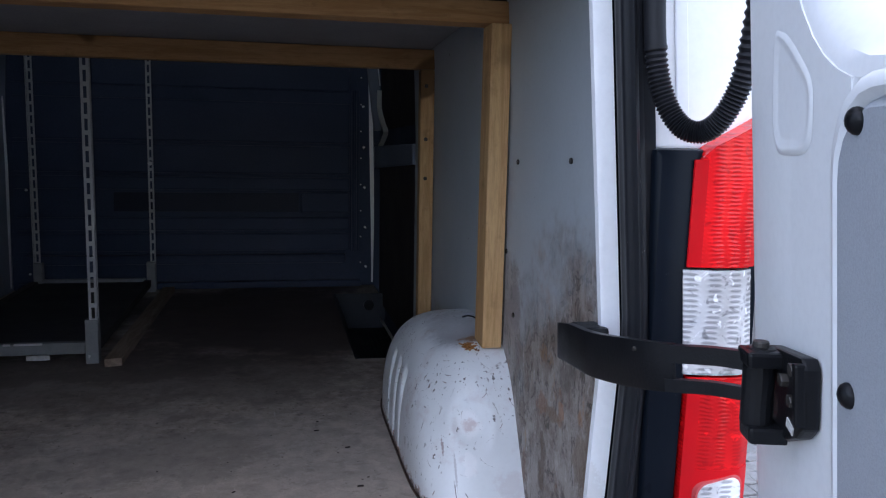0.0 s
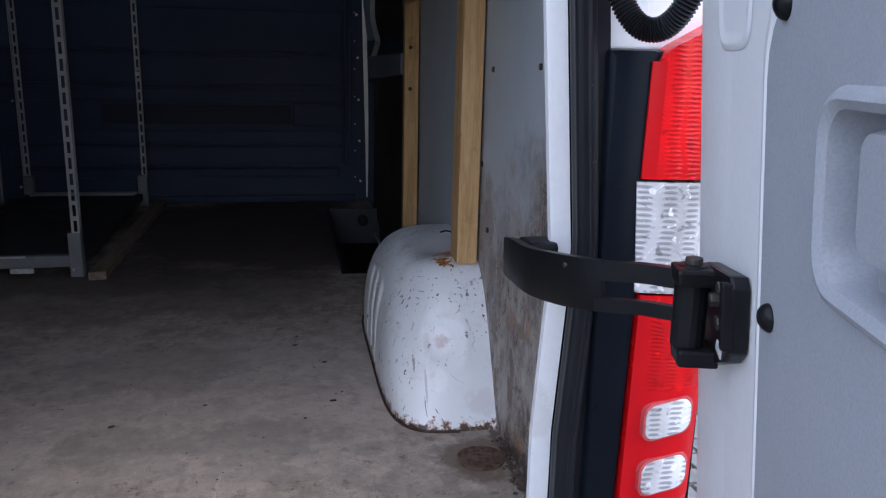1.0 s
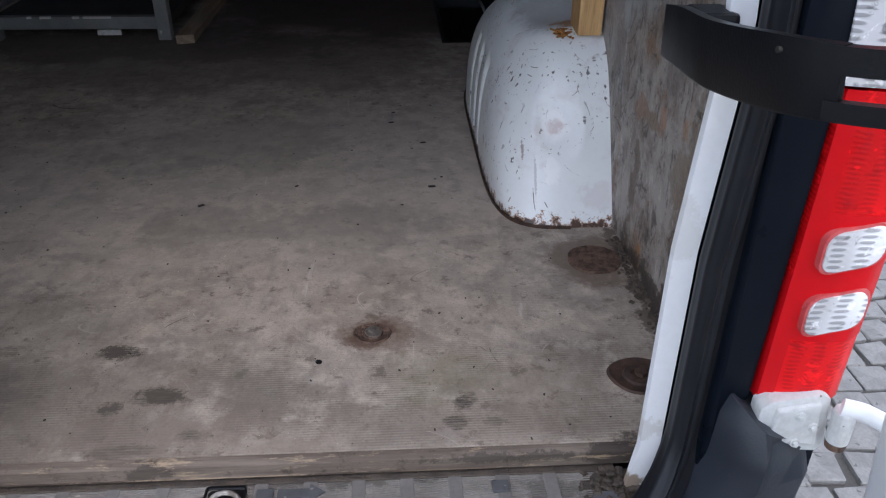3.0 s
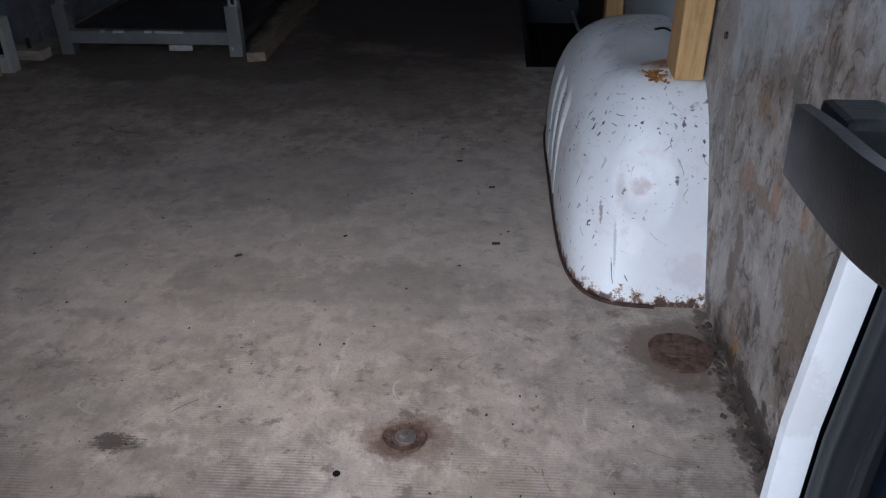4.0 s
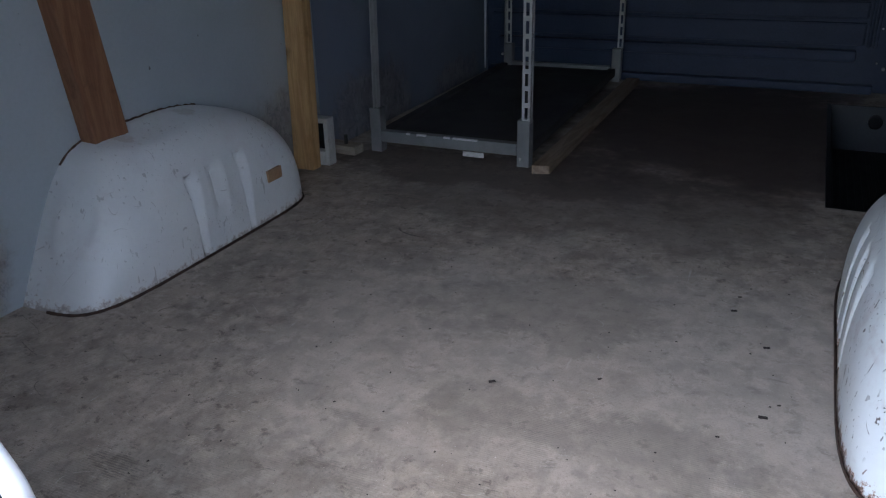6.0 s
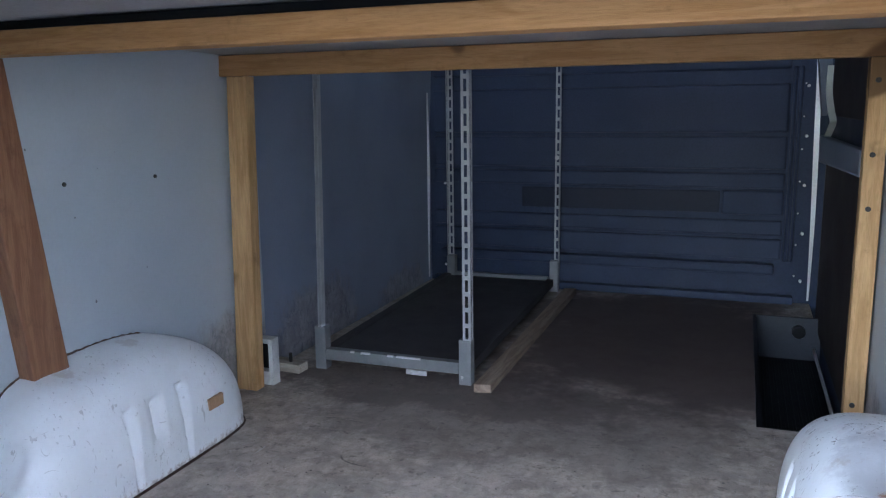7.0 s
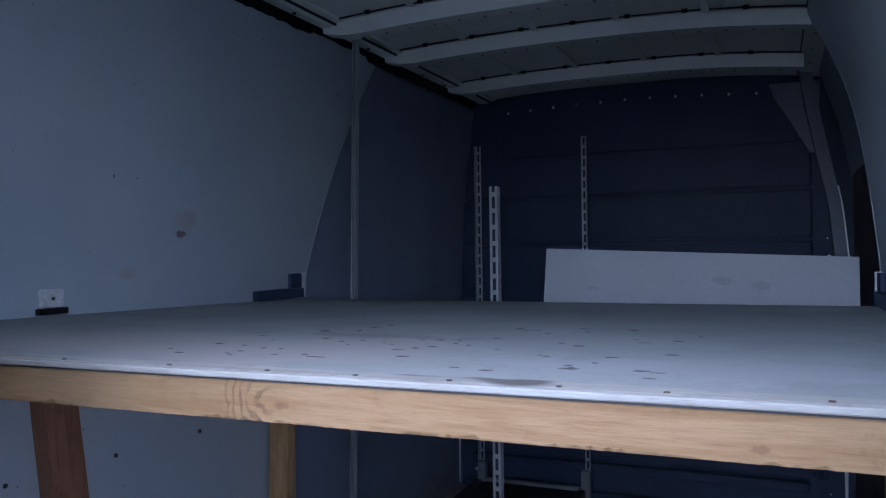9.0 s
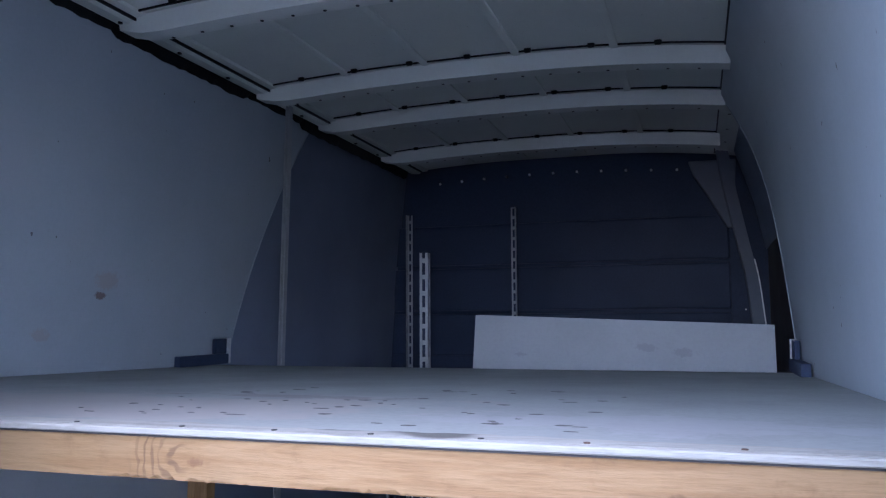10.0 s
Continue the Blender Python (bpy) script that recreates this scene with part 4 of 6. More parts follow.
def seal_line(side, dx, y):
    """The seal runs down the post, turns in a quarter round and goes on along the sill."""
    up = [(side * (opening_x(z) + dx), y, z) for z in (1.80, 1.6, 1.3, 1.0, 0.8, 0.6, 0.52, 0.46, 0.40, 0.34, 0.28, 0.18, 0.10)]
    x0 = opening_x(0.1) + dx
    r = 0.13 + dx - 0.038
    turn = [(side * (x0 - r + r * math.cos(a)), y - 0.070 * math.sin(a) ** 2, 0.085 - r * math.sin(a)) for a in [radians(6 * k) for k in range(1, 16)]]
    return up + turn + [(side * 0.4, y - 0.070, 0.085 - r), (0.0, y - 0.070, 0.085 - r)]


for side in (-1, 1):
    nm = "left" if side < 0 else "right"
    structure(f"pillar_flange_{nm}", sweep(frame_line(side, 0.012, 0.036), [(-0.0115, -0.006), (0.0115, -0.006), (0.0115, 0.004), (0.004, 0.008), (-0.006, 0.007), (-0.0115, 0.002)], up=(0, 1, 0)), WHITE, "white painted flange of the rear door opening, chipped at the foot", "door frame", True)
    structure(f"pillar_{nm}", prism([(side * (opening_x(z) + 0.02), z) for z in OZ] + [(side * 0.95, 1.80), (side * 0.97, 0.7), (side * 0.965, -0.045)], "y", 0.045, 0.06), TRIM, "dark rear corner post of the van body", "door frame")
    structure(f"upper_pillar_{nm}", prism([(side * (opening_x(z) + 0.05), z) for z in (0.712, 0.9, 1.2, 1.5, 1.8)] + [(side * 0.86, 1.9), (side * 0.945, 1.3), (side * 0.960, 0.712)], "y", 0.012, 0.044, bevel=0.003), WHITE, "white painted upper corner post above the lamp", "door frame")
    structure(f"post_groove_{nm}", prism([(side * (opening_x(z) + 0.088), z) for z in (0.73, 1.2, 1.78)] + [(side * (opening_x(z) + 0.104), z) for z in (1.78, 1.2, 0.73)], "y", 0.0095, 0.014, bevel=0.002), WHITE, "raised pressing in the white corner post", "door frame")
    structure(f"door_seal_{nm}", sweep(seal_line(side, 0.034, 0.012), [(0.012 * r * math.cos(a), 0.020 * r * math.sin(a)) for a, r in [(2 * math.pi * k / 28, 1.0 + 0.09 * math.cos(math.pi * k / 2)) for k in range(28)]], up=(0, 1, 0)), RUBBER, "black rubber door seal", "door seal", True)
    structure(f"seal_lip_{nm}", sweep(seal_line(side, 0.050, 0.018), [(-0.008, -0.018), (0.008, -0.018), (0.006, 0.018), (-0.004, 0.022)], up=(0, 1, 0)), RUBBER, "second lip of the rubber door seal", "door seal", True)
structure("header", box(-0.72, 0.72, 0.02, 0.13, 1.80, 1.98, 0.01), WHITE, "white painted header above the rear doors", "door frame")

sill = structure("sill", box(-0.72, 0.72, -0.062, 0.100, -0.075, -0.034, 0.006), BLACK, "dirty grey ribbed plastic sill plate behind the floor edge", "door sill")
SILL = material("dirty_sill_plastic", (0.31, 0.285, 0.262), 0.6, second=(0.20, 0.178, 0.160), scale=16, amount=0.8, bump=0.3, grain=220, speck=(60, 0.70, (0.42, 0.39, 0.35)))
stained(SILL, [((0.30, 0.03, -0.033), (0.045, 0.03, 0.05), (0.10, 0.09, 0.085), 0.7, 1.3), ((0.52, -0.005, -0.033), (0.05, 0.03, 0.05), (0.17, 0.155, 0.14), 0.6, 1.4), ((0.40, 0.06, -0.033), (0.16, 0.012, 0.05), (0.09, 0.075, 0.065), 0.7, 1.5), ((0.66, 0.03, -0.033), (0.035, 0.03, 0.05), (0.12, 0.105, 0.095), 0.7, 1.5)])
BAND = material("smooth_grey_sill_rubber", (0.105, 0.107, 0.115), 0.42, second=(0.07, 0.07, 0.074), scale=18, amount=0.8, bump=0.1, speck=(70, 0.70, (0.24, 0.23, 0.21)))
STRIPE = material("smooth_grey_sill_stripe", (0.205, 0.19, 0.178), 0.5, second=(0.15, 0.137, 0.125), scale=20, amount=0.8, bump=0.08)
sill.data.materials[0] = SILL
bm = None
for k in range(40):
    y = -0.056 + 0.0033 * k
    bm = box(-0.70, 0.715, y, y + 0.0016, -0.0345, -0.0328, 0, 1, bm)
part("fine_ridges", bm, SILL, sill)
for k in range(-20, 4):
    x = 0.495 + 0.0555 * k
    part("cross_rib", box(x - 0.008, x + 0.008, -0.058, 0.078, -0.0345, -0.0322, 0.0008, 1), STRIPE, sill)
for x, y in ((0.602, 0.040), (0.334, 0.040), (0.495, -0.013), (0.12, 0.02), (-0.1, 0.02)):
    part("clip", box(x - 0.010, x + 0.010, y - 0.009, y + 0.009, -0.033, -0.0290, 0.002), BAND, sill, "small square grey clip")
part("arrow_moulding", prism([(0.348, 0.036), (0.384, 0.036), (0.384, 0.029), (0.402, 0.043), (0.384, 0.056), (0.384, 0.049), (0.348, 0.049)], "z", -0.0335, -0.0314), BAND, sill, "dark arrow-shaped moulding")
part("smooth_band", prism([(0.42, -0.060), (0.53, -0.043), (0.619, -0.018), (0.690, 0.006), (0.712, 0.026), (0.742, 0.026), (0.742, -0.022), (0.70, -0.055), (0.60, -0.075), (0.42, -0.080)], "z", -0.050, -0.0295, bevel=0.002), BAND, sill, "smooth grey rubber apron at the corner")
part("lock_plate", box(0.135, 0.190, -0.020, 0.006, -0.0310, -0.0275, 0.002), GALV, sill, "pale steel lock plate")
part("sill_nose", sweep([(-0.66, -0.078, -0.055), (0.66, -0.078, -0.055)], [(0.02 * math.cos(a), 0.018 * math.sin(a)) for a in [2 * math.pi * k / 10 for k in range(10)]]), RUBBER, sill)
GRIME = material("dark_brown_grime", (0.055, 0.042, 0.034), 0.85, second=(0.11, 0.085, 0.065), scale=40, amount=0.8, bump=0.8, grain=160)
edge = structure("trim", prism([(0.0650, -0.027), (0.0737, -0.027), (0.0737, -0.001), (0.0690, -0.0025), (0.0650, -0.009)], "x", -0.84, 0.80), EDGEWOOD, "worn brown wooden edge strip of the cargo floor", "edge strip")
part("pale_lip", box(-0.83, 0.60, 0.0636, 0.0650, -0.0266, -0.0246, 0.0006, 1), LIPWOOD, edge, "pale splintered lower edge")
# grime-brown strip colours in the shade of the gap below the edge
part("gap_shade_strip", box(-0.72, 0.74, 0.0585, 0.0920, -0.0345, -0.0312, 0.001, 1), GRIME, edge, "dark strip painting the shaded, grimy gap under the edge")
WORNRING = material("worn_zinc_ring", (0.42, 0.40, 0.37), 0.5, 0.5, second=(0.14, 0.11, 0.09), scale=90, amount=0.9, bump=0.3)
rings = thing("tie_down_ring", (0.291, 0.028, -0.034), "steel tie-down ring in a dark recess of the sill", "tie-down ring")
part("recess", box(0.267, 0.313, 0.012, 0.054, -0.0335, -0.0318, 0.006, 3), BLACK, rings)
part("ring", sweep([(0.291 + 0.016 * math.cos(a), 0.030 + 0.011 * math.sin(a), -0.0290 + 0.004 * math.sin(a)) for a in [math.pi * k / 16 for k in range(17)]], circle(0.003, 8)), WORNRING, rings, "", True)

own = None
rgr = random.Random(5)
for k in range(90):
    gx, gy, gs = rgr.triangular(0.690, 0.775, 0.735), rgr.uniform(-0.030, 0.062), rgr.uniform(0.002, 0.007)
    own = box(-gs, gs, -gs * 0.7, gs * 0.7, -gs * 0.4, gs * 0.5, gs * 0.25, 1, own, pose(gx, gy, -0.0315, rgr.uniform(-30, 30), rgr.uniform(-30, 30), rgr.uniform(0, 180)))
own = prism([(0.700, -0.02), (0.745, -0.04), (0.795, 0.0), (0.80, 0.062), (0.700, 0.062)], "z", -0.06, -0.0335, own)
tagged(part("corner_grime", own, GRIME), "dark brown grime packed in the sill corner", "grime", "", "stuff")

structure("bumper", prism([(-0.055, -0.065), (-0.10, -0.09), (-0.12, -0.16), (-0.12, -0.30), (-0.05, -0.34), (0.06, -0.34), (0.06, -0.078), (-0.04, -0.078)], "x", -0.94, 0.94), BLACK, "black plastic step bumper below the doors", "bumper")
BUMPER = material("blue_grey_bumper_plastic", (0.017, 0.021, 0.029), 0.42, second=(0.024, 0.029, 0.039), scale=7, bump=0.12, grain=400, spec=0.4)
own = bmesh.new()
rows = []
for z in [-0.30 + 0.02 * k for k in range(24)]:
    # the rear face swells to a soft crest that leans outwards as it rises; the top slopes down towards the lamp
    xl = float(np.interp(z, (-0.08, -0.01, 0.06, 0.16), (0.745, 0.778, 0.800, 0.806)))
    xc, xr = max(0.813 + 0.19 * max(0.0, z + 0.02), xl + 0.040), 0.888 + 0.10 * (min(0.12, z) + 0.1)
    row = []
    for x, y in ((xl, 0.040), (xl, 0.004), (xl + 0.006, -0.004), (xc - 0.026, -0.034), (xc - 0.010, -0.062), (xc, -0.068), (xc + 0.010, -0.066), (xc + 0.026, -0.058), (xr - 0.010, -0.050), (xr, -0.040), (xr, 0.040)):
        top = 0.158 - 0.95 * max(0.0, x - 0.804) if x < 0.845 else 0.119 - 0.60 * (x - 0.845)
        row.append(own.verts.new((x, y + (0.020 if z > top - 0.02 else 0.0), min(z, top))))
    rows.append(row)
for r, q in zip(rows, rows[1:]):
    for k in range(len(r) - 1):
        own.faces.new((r[k], r[k + 1], q[k + 1], q[k]))
own.faces.new(rows[0])
own.faces.new(list(reversed(rows[-1])))
bmesh.ops.remove_doubles(own, verts=own.verts, dist=0.0003)
structure("bumper_corner", own, BUMPER, "blue-black plastic bumper corner below the tail lamp", "bumper", True)


# ---- tail lamp ----
lamp = thing("tail_lamp", (0.90, 0.0, 0.135), "tall red and clear tail lamp on the van corner", "tail lamp")
part("backing", box(0.846, 0.938, 0.0, 0.06, 0.13, 0.712, 0.008), TRIM, lamp)


def lens(z0, z1, lean0, lean1, inset=0.0, proud=0.0, rise=0.0, upto=1.0):
    """A bowed lens between two heights."""
    own = bmesh.new()
    rows = []
    for k in range(7):
        f = k / 6
        z = z0 + (z1 - z0) * f
        row = []
        for i in range(9):
            g = upto * i / 8
            x = (0.852 + lean0 + (lean1 - lean0) * f + inset) + (0.084 - 2 * inset) * g
            y = -0.004 - proud - 0.022 * math.sin(math.pi * (0.15 + 0.55 * g)) + (0.05 * max(0, g - 0.75) ** 1.2)
            row.append(own.verts.new((x, y, z + f * f * rise * (g - 0.35 * max(0.0, 1 - g / 0.25) ** 2))))
        row += [own.verts.new((v.co.x, 0.02, v.co.z)) for v in reversed(row)]
        rows.append(row)
    for r, q in zip(rows, rows[1:]):
        for k in range(len(r)):
            own.faces.new((r[k - 1], r[k], q[k], q[k - 1]))
    own.faces.new(rows[0]), own.faces.new(rows[-1])
    return own


for z0, z1, mt, nm in ((0.135, 0.455, REDLENS, "red_lens"), (0.458, 0.578, CLEARLENS, "indicator_lens"), (0.581, 0.704, REDLENS, "brake_lens")):
    lean = {"red_lens": (-0.008, 0.000), "indicator_lens": (-0.006, -0.013), "brake_lens": (-0.009, -0.006)}[nm]
    part(nm, lens(z0, z1, *lean, rise=0.045 if nm == "brake_lens" else 0.0), mt, lamp, "", True)
part("plain_band", lens(0.212, 0.346, -0.0061, -0.0027, 0.0, 0.0012), REDPLAIN, lamp, "smooth red band", True)
for z0, z1, lean in ((0.346, 0.455, (-0.0027, 0.0)), (0.135, 0.212, (-0.008, -0.0061)), (0.581, 0.700, (-0.009, -0.0062))):
    part("plain_margin", lens(z0, z1, *lean, 0.0, 0.0012, 0.0, 0.16), REDPLAIN, lamp, "smooth red margin", True)
for z0, z1, nm in ((0.226, 0.266, "reversing_lens"), (0.294, 0.334, "fog_lens")):
    for grow, y, mt, name in ((0.0025, -0.0282, PALERIM, "lens_rim"), (0.0, -0.0300, CLEARLENS, nm)):
        own = prism([(x, z + 0.20 * (x - 0.890)) for x, z in rounded(0.864 - grow, 0.9165 + grow, z0 - grow, z1 + grow, 0.012)], "y", y, 0.0, bevel=0.0012)
        part(name, own, mt, lamp, "", True)
structure("corner_cover", prism([(0.800, 0.02), (0.840, 0.135), (0.858, 0.712), (0.800, 0.712), (0.806, 0.5)], "y", -0.012, 0.044, bevel=0.008), TRIM, "blue-black plastic cover beside the tail lamp", "body trim", True)

# ---- right rear door, standing open ----
DOOR_TURN = 16.0
LEAN = Matrix(((1, 0, -0.09, 0), (0, 1, 0, 0), (0, 0, 1, 0), (0, 0, 0, 1)))
DM = Matrix.Translation((0.878, -0.165, 0)) @ LEAN @ Matrix.Rotation(radians(-DOOR_TURN), 4, "Z")
# in the door's own frame: x is its thickness (inside at 0, outside +), y runs back from the hinge edge (0 to -0.80), z up


def dbox(u0, u1, z0, z1, x0, x1, bevel=0.0, seg=2, bm=None):
    return box(x0, x1, -u1, -u0, z0, z1, bevel, seg, bm, DM)


def ring_loft(loops, cap=True):
    """Bridges equal loops of points given as (x, u, z) in the door's frame."""
    own = bmesh.new()
    vs = [[own.verts.new(DM @ Vector((x, -u, z))) for x, u, z in lp] for lp in loops]
    for r, q in zip(vs, vs[1:]):
        for k in range(len(r)):
            own.faces.new((r[k - 1], r[k], q[k], q[k - 1]))
    if cap:
        own.faces.new(vs[-1])
    return own


door2 = thing("door_2", DM @ Vector((0.03, 0, -0.1)), "white rear van door standing open with grey inner panel", "door", kind="structure")


# lower hinge
hinge = part("hinge", prism([(0.840, 0.094), (0.846, 0.087), (0.908, 0.080), (0.916, 0.088), (0.910, 0.148), (0.900, 0.154), (0.850, 0.146), (0.841, 0.138)], "y", -0.034, -0.012, bevel=0.003), INNER_WHITE, door2, "white painted lower hinge, chipped", True)
part("raised_pad", prism([(0.854, 0.095), (0.905, 0.091), (0.900, 0.145), (0.856, 0.139)], "y", -0.038, -0.030, bevel=0.003), INNER_WHITE, hinge)
for x, z in ((0.880, 0.131), (0.896, 0.117), (0.882, 0.097)):
    part("bolt", cyl((x, -0.0385, z), 0.0052, 0.003, "y", 18, 0.001), INNER_WHITE, hinge)
    part("bolt_head", cyl((x, -0.041, z), 0.0032, 0.004, "y", 6, 0.001), INNER_WHITE, hinge)
part("knuckle", cyl((0.920, -0.045, 0.124), 0.011, 0.040, "z", 18, 0.003), INNER_WHITE, hinge)
part("pin", cyl((0.920, -0.045, 0.101), 0.010, 0.010, "z", 14, 0.002), RUST, hinge)
part("arm", sweep(smooth_path([(0.912, -0.048, 0.150), (0.934, -0.058, 0.148), (0.954, -0.085, 0.142), (0.952, -0.140, 0.132), (0.925, -0.19, 0.124)], 6), [(0.005 * math.cos(a), 0.011 * math.sin(a)) for a in [2 * math.pi * k / 12 for k in range(12)]]), WHITE, hinge, "", True)

# frame of the door: stiles and rails round the lining below and the window above
part("hinge_stile", dbox(0.003, 0.114, -0.12, 1.84, 0.0, 0.06, 0.010, 3), WHITE, door2, "", True)
web = prism([(-u, z) for u, z in ((0.1045, -0.12), (0.212, -0.12), (0.212, 0.7557), (0.19, 0.7629), (0.17, 0.7731), (0.15, 0.7884), (0.13, 0.8107), (0.116, 0.8353), (0.1045, 0.880))], "x", 0.0, 0.012)
bmesh.ops.transform(web, matrix=DM, verts=web.verts)
part("hinge_web", web, WHITE, door2)
part("lock_stile", dbox(0.70, 0.80, -0.12, 1.84, 0.0, 0.06, 0.010, 3), WHITE, door2, "", True)
part("bottom_rail", dbox(0.19, 0.72, -0.12, -0.02, 0.001, 0.06, 0.010, 3), WHITE, door2, "", True)
part("mid_rail", dbox(0.19, 0.72, 0.715, 0.757, 0.001, 0.06, 0.004, 2), WHITE, door2, "", True)
part("top_rail", dbox(0.19, 0.72, 1.66, 1.84, 0.001, 0.06, 0.010, 3), WHITE, door2, "", True)
part("outer_skin", dbox(0.005, 0.795, -0.14, 0.80, 0.055, 0.075, 0.008), WHITE, door2)
GLASS = bpy.data.materials.new("window_glass")
GLASS.use_nodes = True
GLASS.node_tree.nodes["Principled BSDF"].inputs["Transmission Weight"].default_value = 1.0
GLASS.node_tree.nodes["Principled BSDF"].inputs["Roughness"].default_value = 0.02
GLASS.node_tree.nodes["Principled BSDF"].inputs["IOR"].default_value = 1.05


def pane(bm, parent):
    o = part("window_pane", bm, GLASS, parent, "clear window glass")
    o.visible_shadow = False
    return o


pane(dbox(0.12, 0.72, 0.77, 1.69, 0.040, 0.044), door2)
lps = []
for x, ins in ((0.001, 0.0), (0.004, 0.012), (0.03, 0.030), (0.045, 0.034)):
    lps.append([(x, u, z) for u, z in rounded(0.104 + ins, 0.745 - ins, 0.752 + ins, 1.70 - ins, 0.14, 8)])
part("window_frame", ring_loft(lps, False), WHITE, door2, "white rounded window surround", True)
part("inner_panel", ring_loft([[(0.02, u, z) for u, z in rounded(0.203, 0.715, -0.03, 0.742, 0.05)], [(-0.001, u, z) for u, z in rounded(0.205, 0.713, -0.028, 0.740, 0.05)], [(-0.008, u, z) for u, z in rounded(0.211, 0.706, -0.022, 0.734, 0.045)],
                               [(-0.008, u, z) for u, z in rounded(0.298, 0.526, 0.587, 0.688, 0.024)], [(-0.012, u, z) for u, z in rounded(0.301, 0.523, 0.590, 0.685, 0.022)], [(-0.013, u, z) for u, z in rounded(0.304, 0.520, 0.593, 0.682, 0.020)], [(-0.010, u, z) for u, z in rounded(0.309, 0.515, 0.598, 0.678, 0.018)], [(0.026, u, z) for u, z in rounded(0.315, 0.509, 0.607, 0.674, 0.014)]]), DOORGREY, door2, "grey grained plastic lining with a moulded pull pocket", True)
lps = []
for x, ins in ((-0.0004, -0.014), (-0.005, -0.010), (-0.006, -0.004), (-0.001, 0.001)):
    lps.append([(x, u, z) for u, z in rounded(0.203 + ins, 0.715 - ins, -0.03 + ins, 0.742 - ins, 0.055)])
part("pressed_rim", ring_loft(lps, False), WHITE, door2, "", True)
for u, z in ((0.240, 0.727), (0.229, 0.553), (0.222, 0.25), (0.64, 0.69)):
    own = bmesh.new()
    bmesh.ops.create_uvsphere(own, u_segments=16, v_segments=8, radius=1.0, matrix=DM @ Matrix.Translation((-0.008, -u, z)) @ Matrix.Diagonal((0.007, 0.0088, 0.0088, 1)))
    part("screw_cap", own, BLACK, door2, "black domed screw cap", True)
handle = part("pull_handle", ring_loft([[(0.02, u, z) for u, z in rounded(0.346, 0.496, 0.618, 0.671, 0.008)], [(-0.004, u, z) for u, z in rounded(0.344, 0.498, 0.616, 0.672, 0.010)], [(-0.011, u, z) for u, z in rounded(0.347, 0.495, 0.619, 0.670, 0.010)]]), DOORGREY, door2, "smooth grey pull handle", True)
part("foot", dbox(0.348, 0.368, 0.604, 0.6185, -0.002, 0.02, 0.003), DOORGREY, handle)
lps = []
for dx, ins in ((-0.0004, 0.0), (-0.0018, 0.003), (-0.0018, 0.006), (-0.0003, 0.010), (-0.0003, 0.014)):
    pts = [(0.064 + ins, 0.706 + ins), (0.147 - ins, 0.706 + ins), (0.154 - ins, 0.758 - ins * 0.5), (0.104, 0.797 - ins * 1.3), (0.070 + ins, 0.806 - ins)]
    for _ in range(3):
        pts = [(p[0] * (1 - w) + q[0] * w, p[1] * (1 - w) + q[1] * w) for p, q in zip(pts, pts[1:] + pts[:1]) for w in (0.17, 0.83)]
    lps.append([(dx, u, z) for u, z in pts])
part("pressed_pocket", ring_loft(lps), WHITE, door2, "", True)
TORN = wood("torn_hole_rim", (0.42, 0.27, 0.16), (0.25, 0.14, 0.08), "z")


def slot(grow, x):
    """An uneven slanted oval in the lining."""
    pts = []
    for k in range(24):
        a = 2 * math.pi * k / 24
        r = 1 + 0.06 * math.sin(3 * a + 1) + 0.05 * math.sin(7 * a)
        pts.append((x, 0.262 + (0.034 + grow) * r * math.cos(a), 0.392 + (0.015 + grow) * r * math.sin(a) + 0.30 * 0.034 * math.cos(a)))
    return pts


torn = part("torn_rim", ring_loft([slot(0.004, -0.0083), slot(0.003, -0.0096), slot(0.0, -0.0094)]), TORN, door2, "torn brown rim of a hole in the lining")
part("hole_depth", ring_loft([slot(-0.0004, -0.0096), slot(-0.0012, -0.0100)]), BLACK, torn, "dark depth of the hole")

# ---- left rear door, closed ----
door1 = thing("door_1", (-0.40, -0.03, -0.1), "white rear van door, closed", "door", kind="structure")
part("inner_frame", box(-0.80, -0.045, -0.052, -0.016, -0.12, 1.86, 0.010), WHITE, door1, "", True)
part("outer_skin", box(-0.82, -0.004, -0.075, -0.0515, -0.14, 1.88, 0.008), WHITE, door1, "", True)
part("upper_seal", sweep([(-0.018, -0.012, 0.62), (-0.018, -0.012, 1.84)], circle(0.011, 10), up=(0, 1, 0)), RUBBER, door1)
part("upper_return", box(-0.10, -0.020, -0.050, -0.014, 0.62, 1.84, 0.006), WHITE, door1)
part("edge_seal", sweep([(-0.060, -0.012, -0.1), (-0.060, -0.012, 0.6)], circle(0.009, 10), up=(0, 1, 0)), RUBBER, door1)
bulge = smooth_path([(-0.020, -0.05, 0.10), (-0.010, -0.05, 0.18), (-0.004, -0.05, 0.235), (0.010, -0.05, 0.262), (0.031, -0.05, 0.285), (0.036, -0.05, 0.312), (0.031, -0.05, 0.342), (0.008, -0.05, 0.378), (-0.020, -0.05, 0.41)], 6)
part("latch_surround", sweep(bulge, circle(0.010, 12), up=(0, 1, 0)), WHITE, door1, "white rounded lip round the latch", True)
latch = part("latch", prism([(-0.03, 0.25), (0.008, 0.265), (0.027, 0.290), (0.030, 0.312), (0.025, 0.338), (-0.03, 0.375)], "y", -0.060, -0.044, bevel=0.003), BLACK, door1, "dark door latch recess")
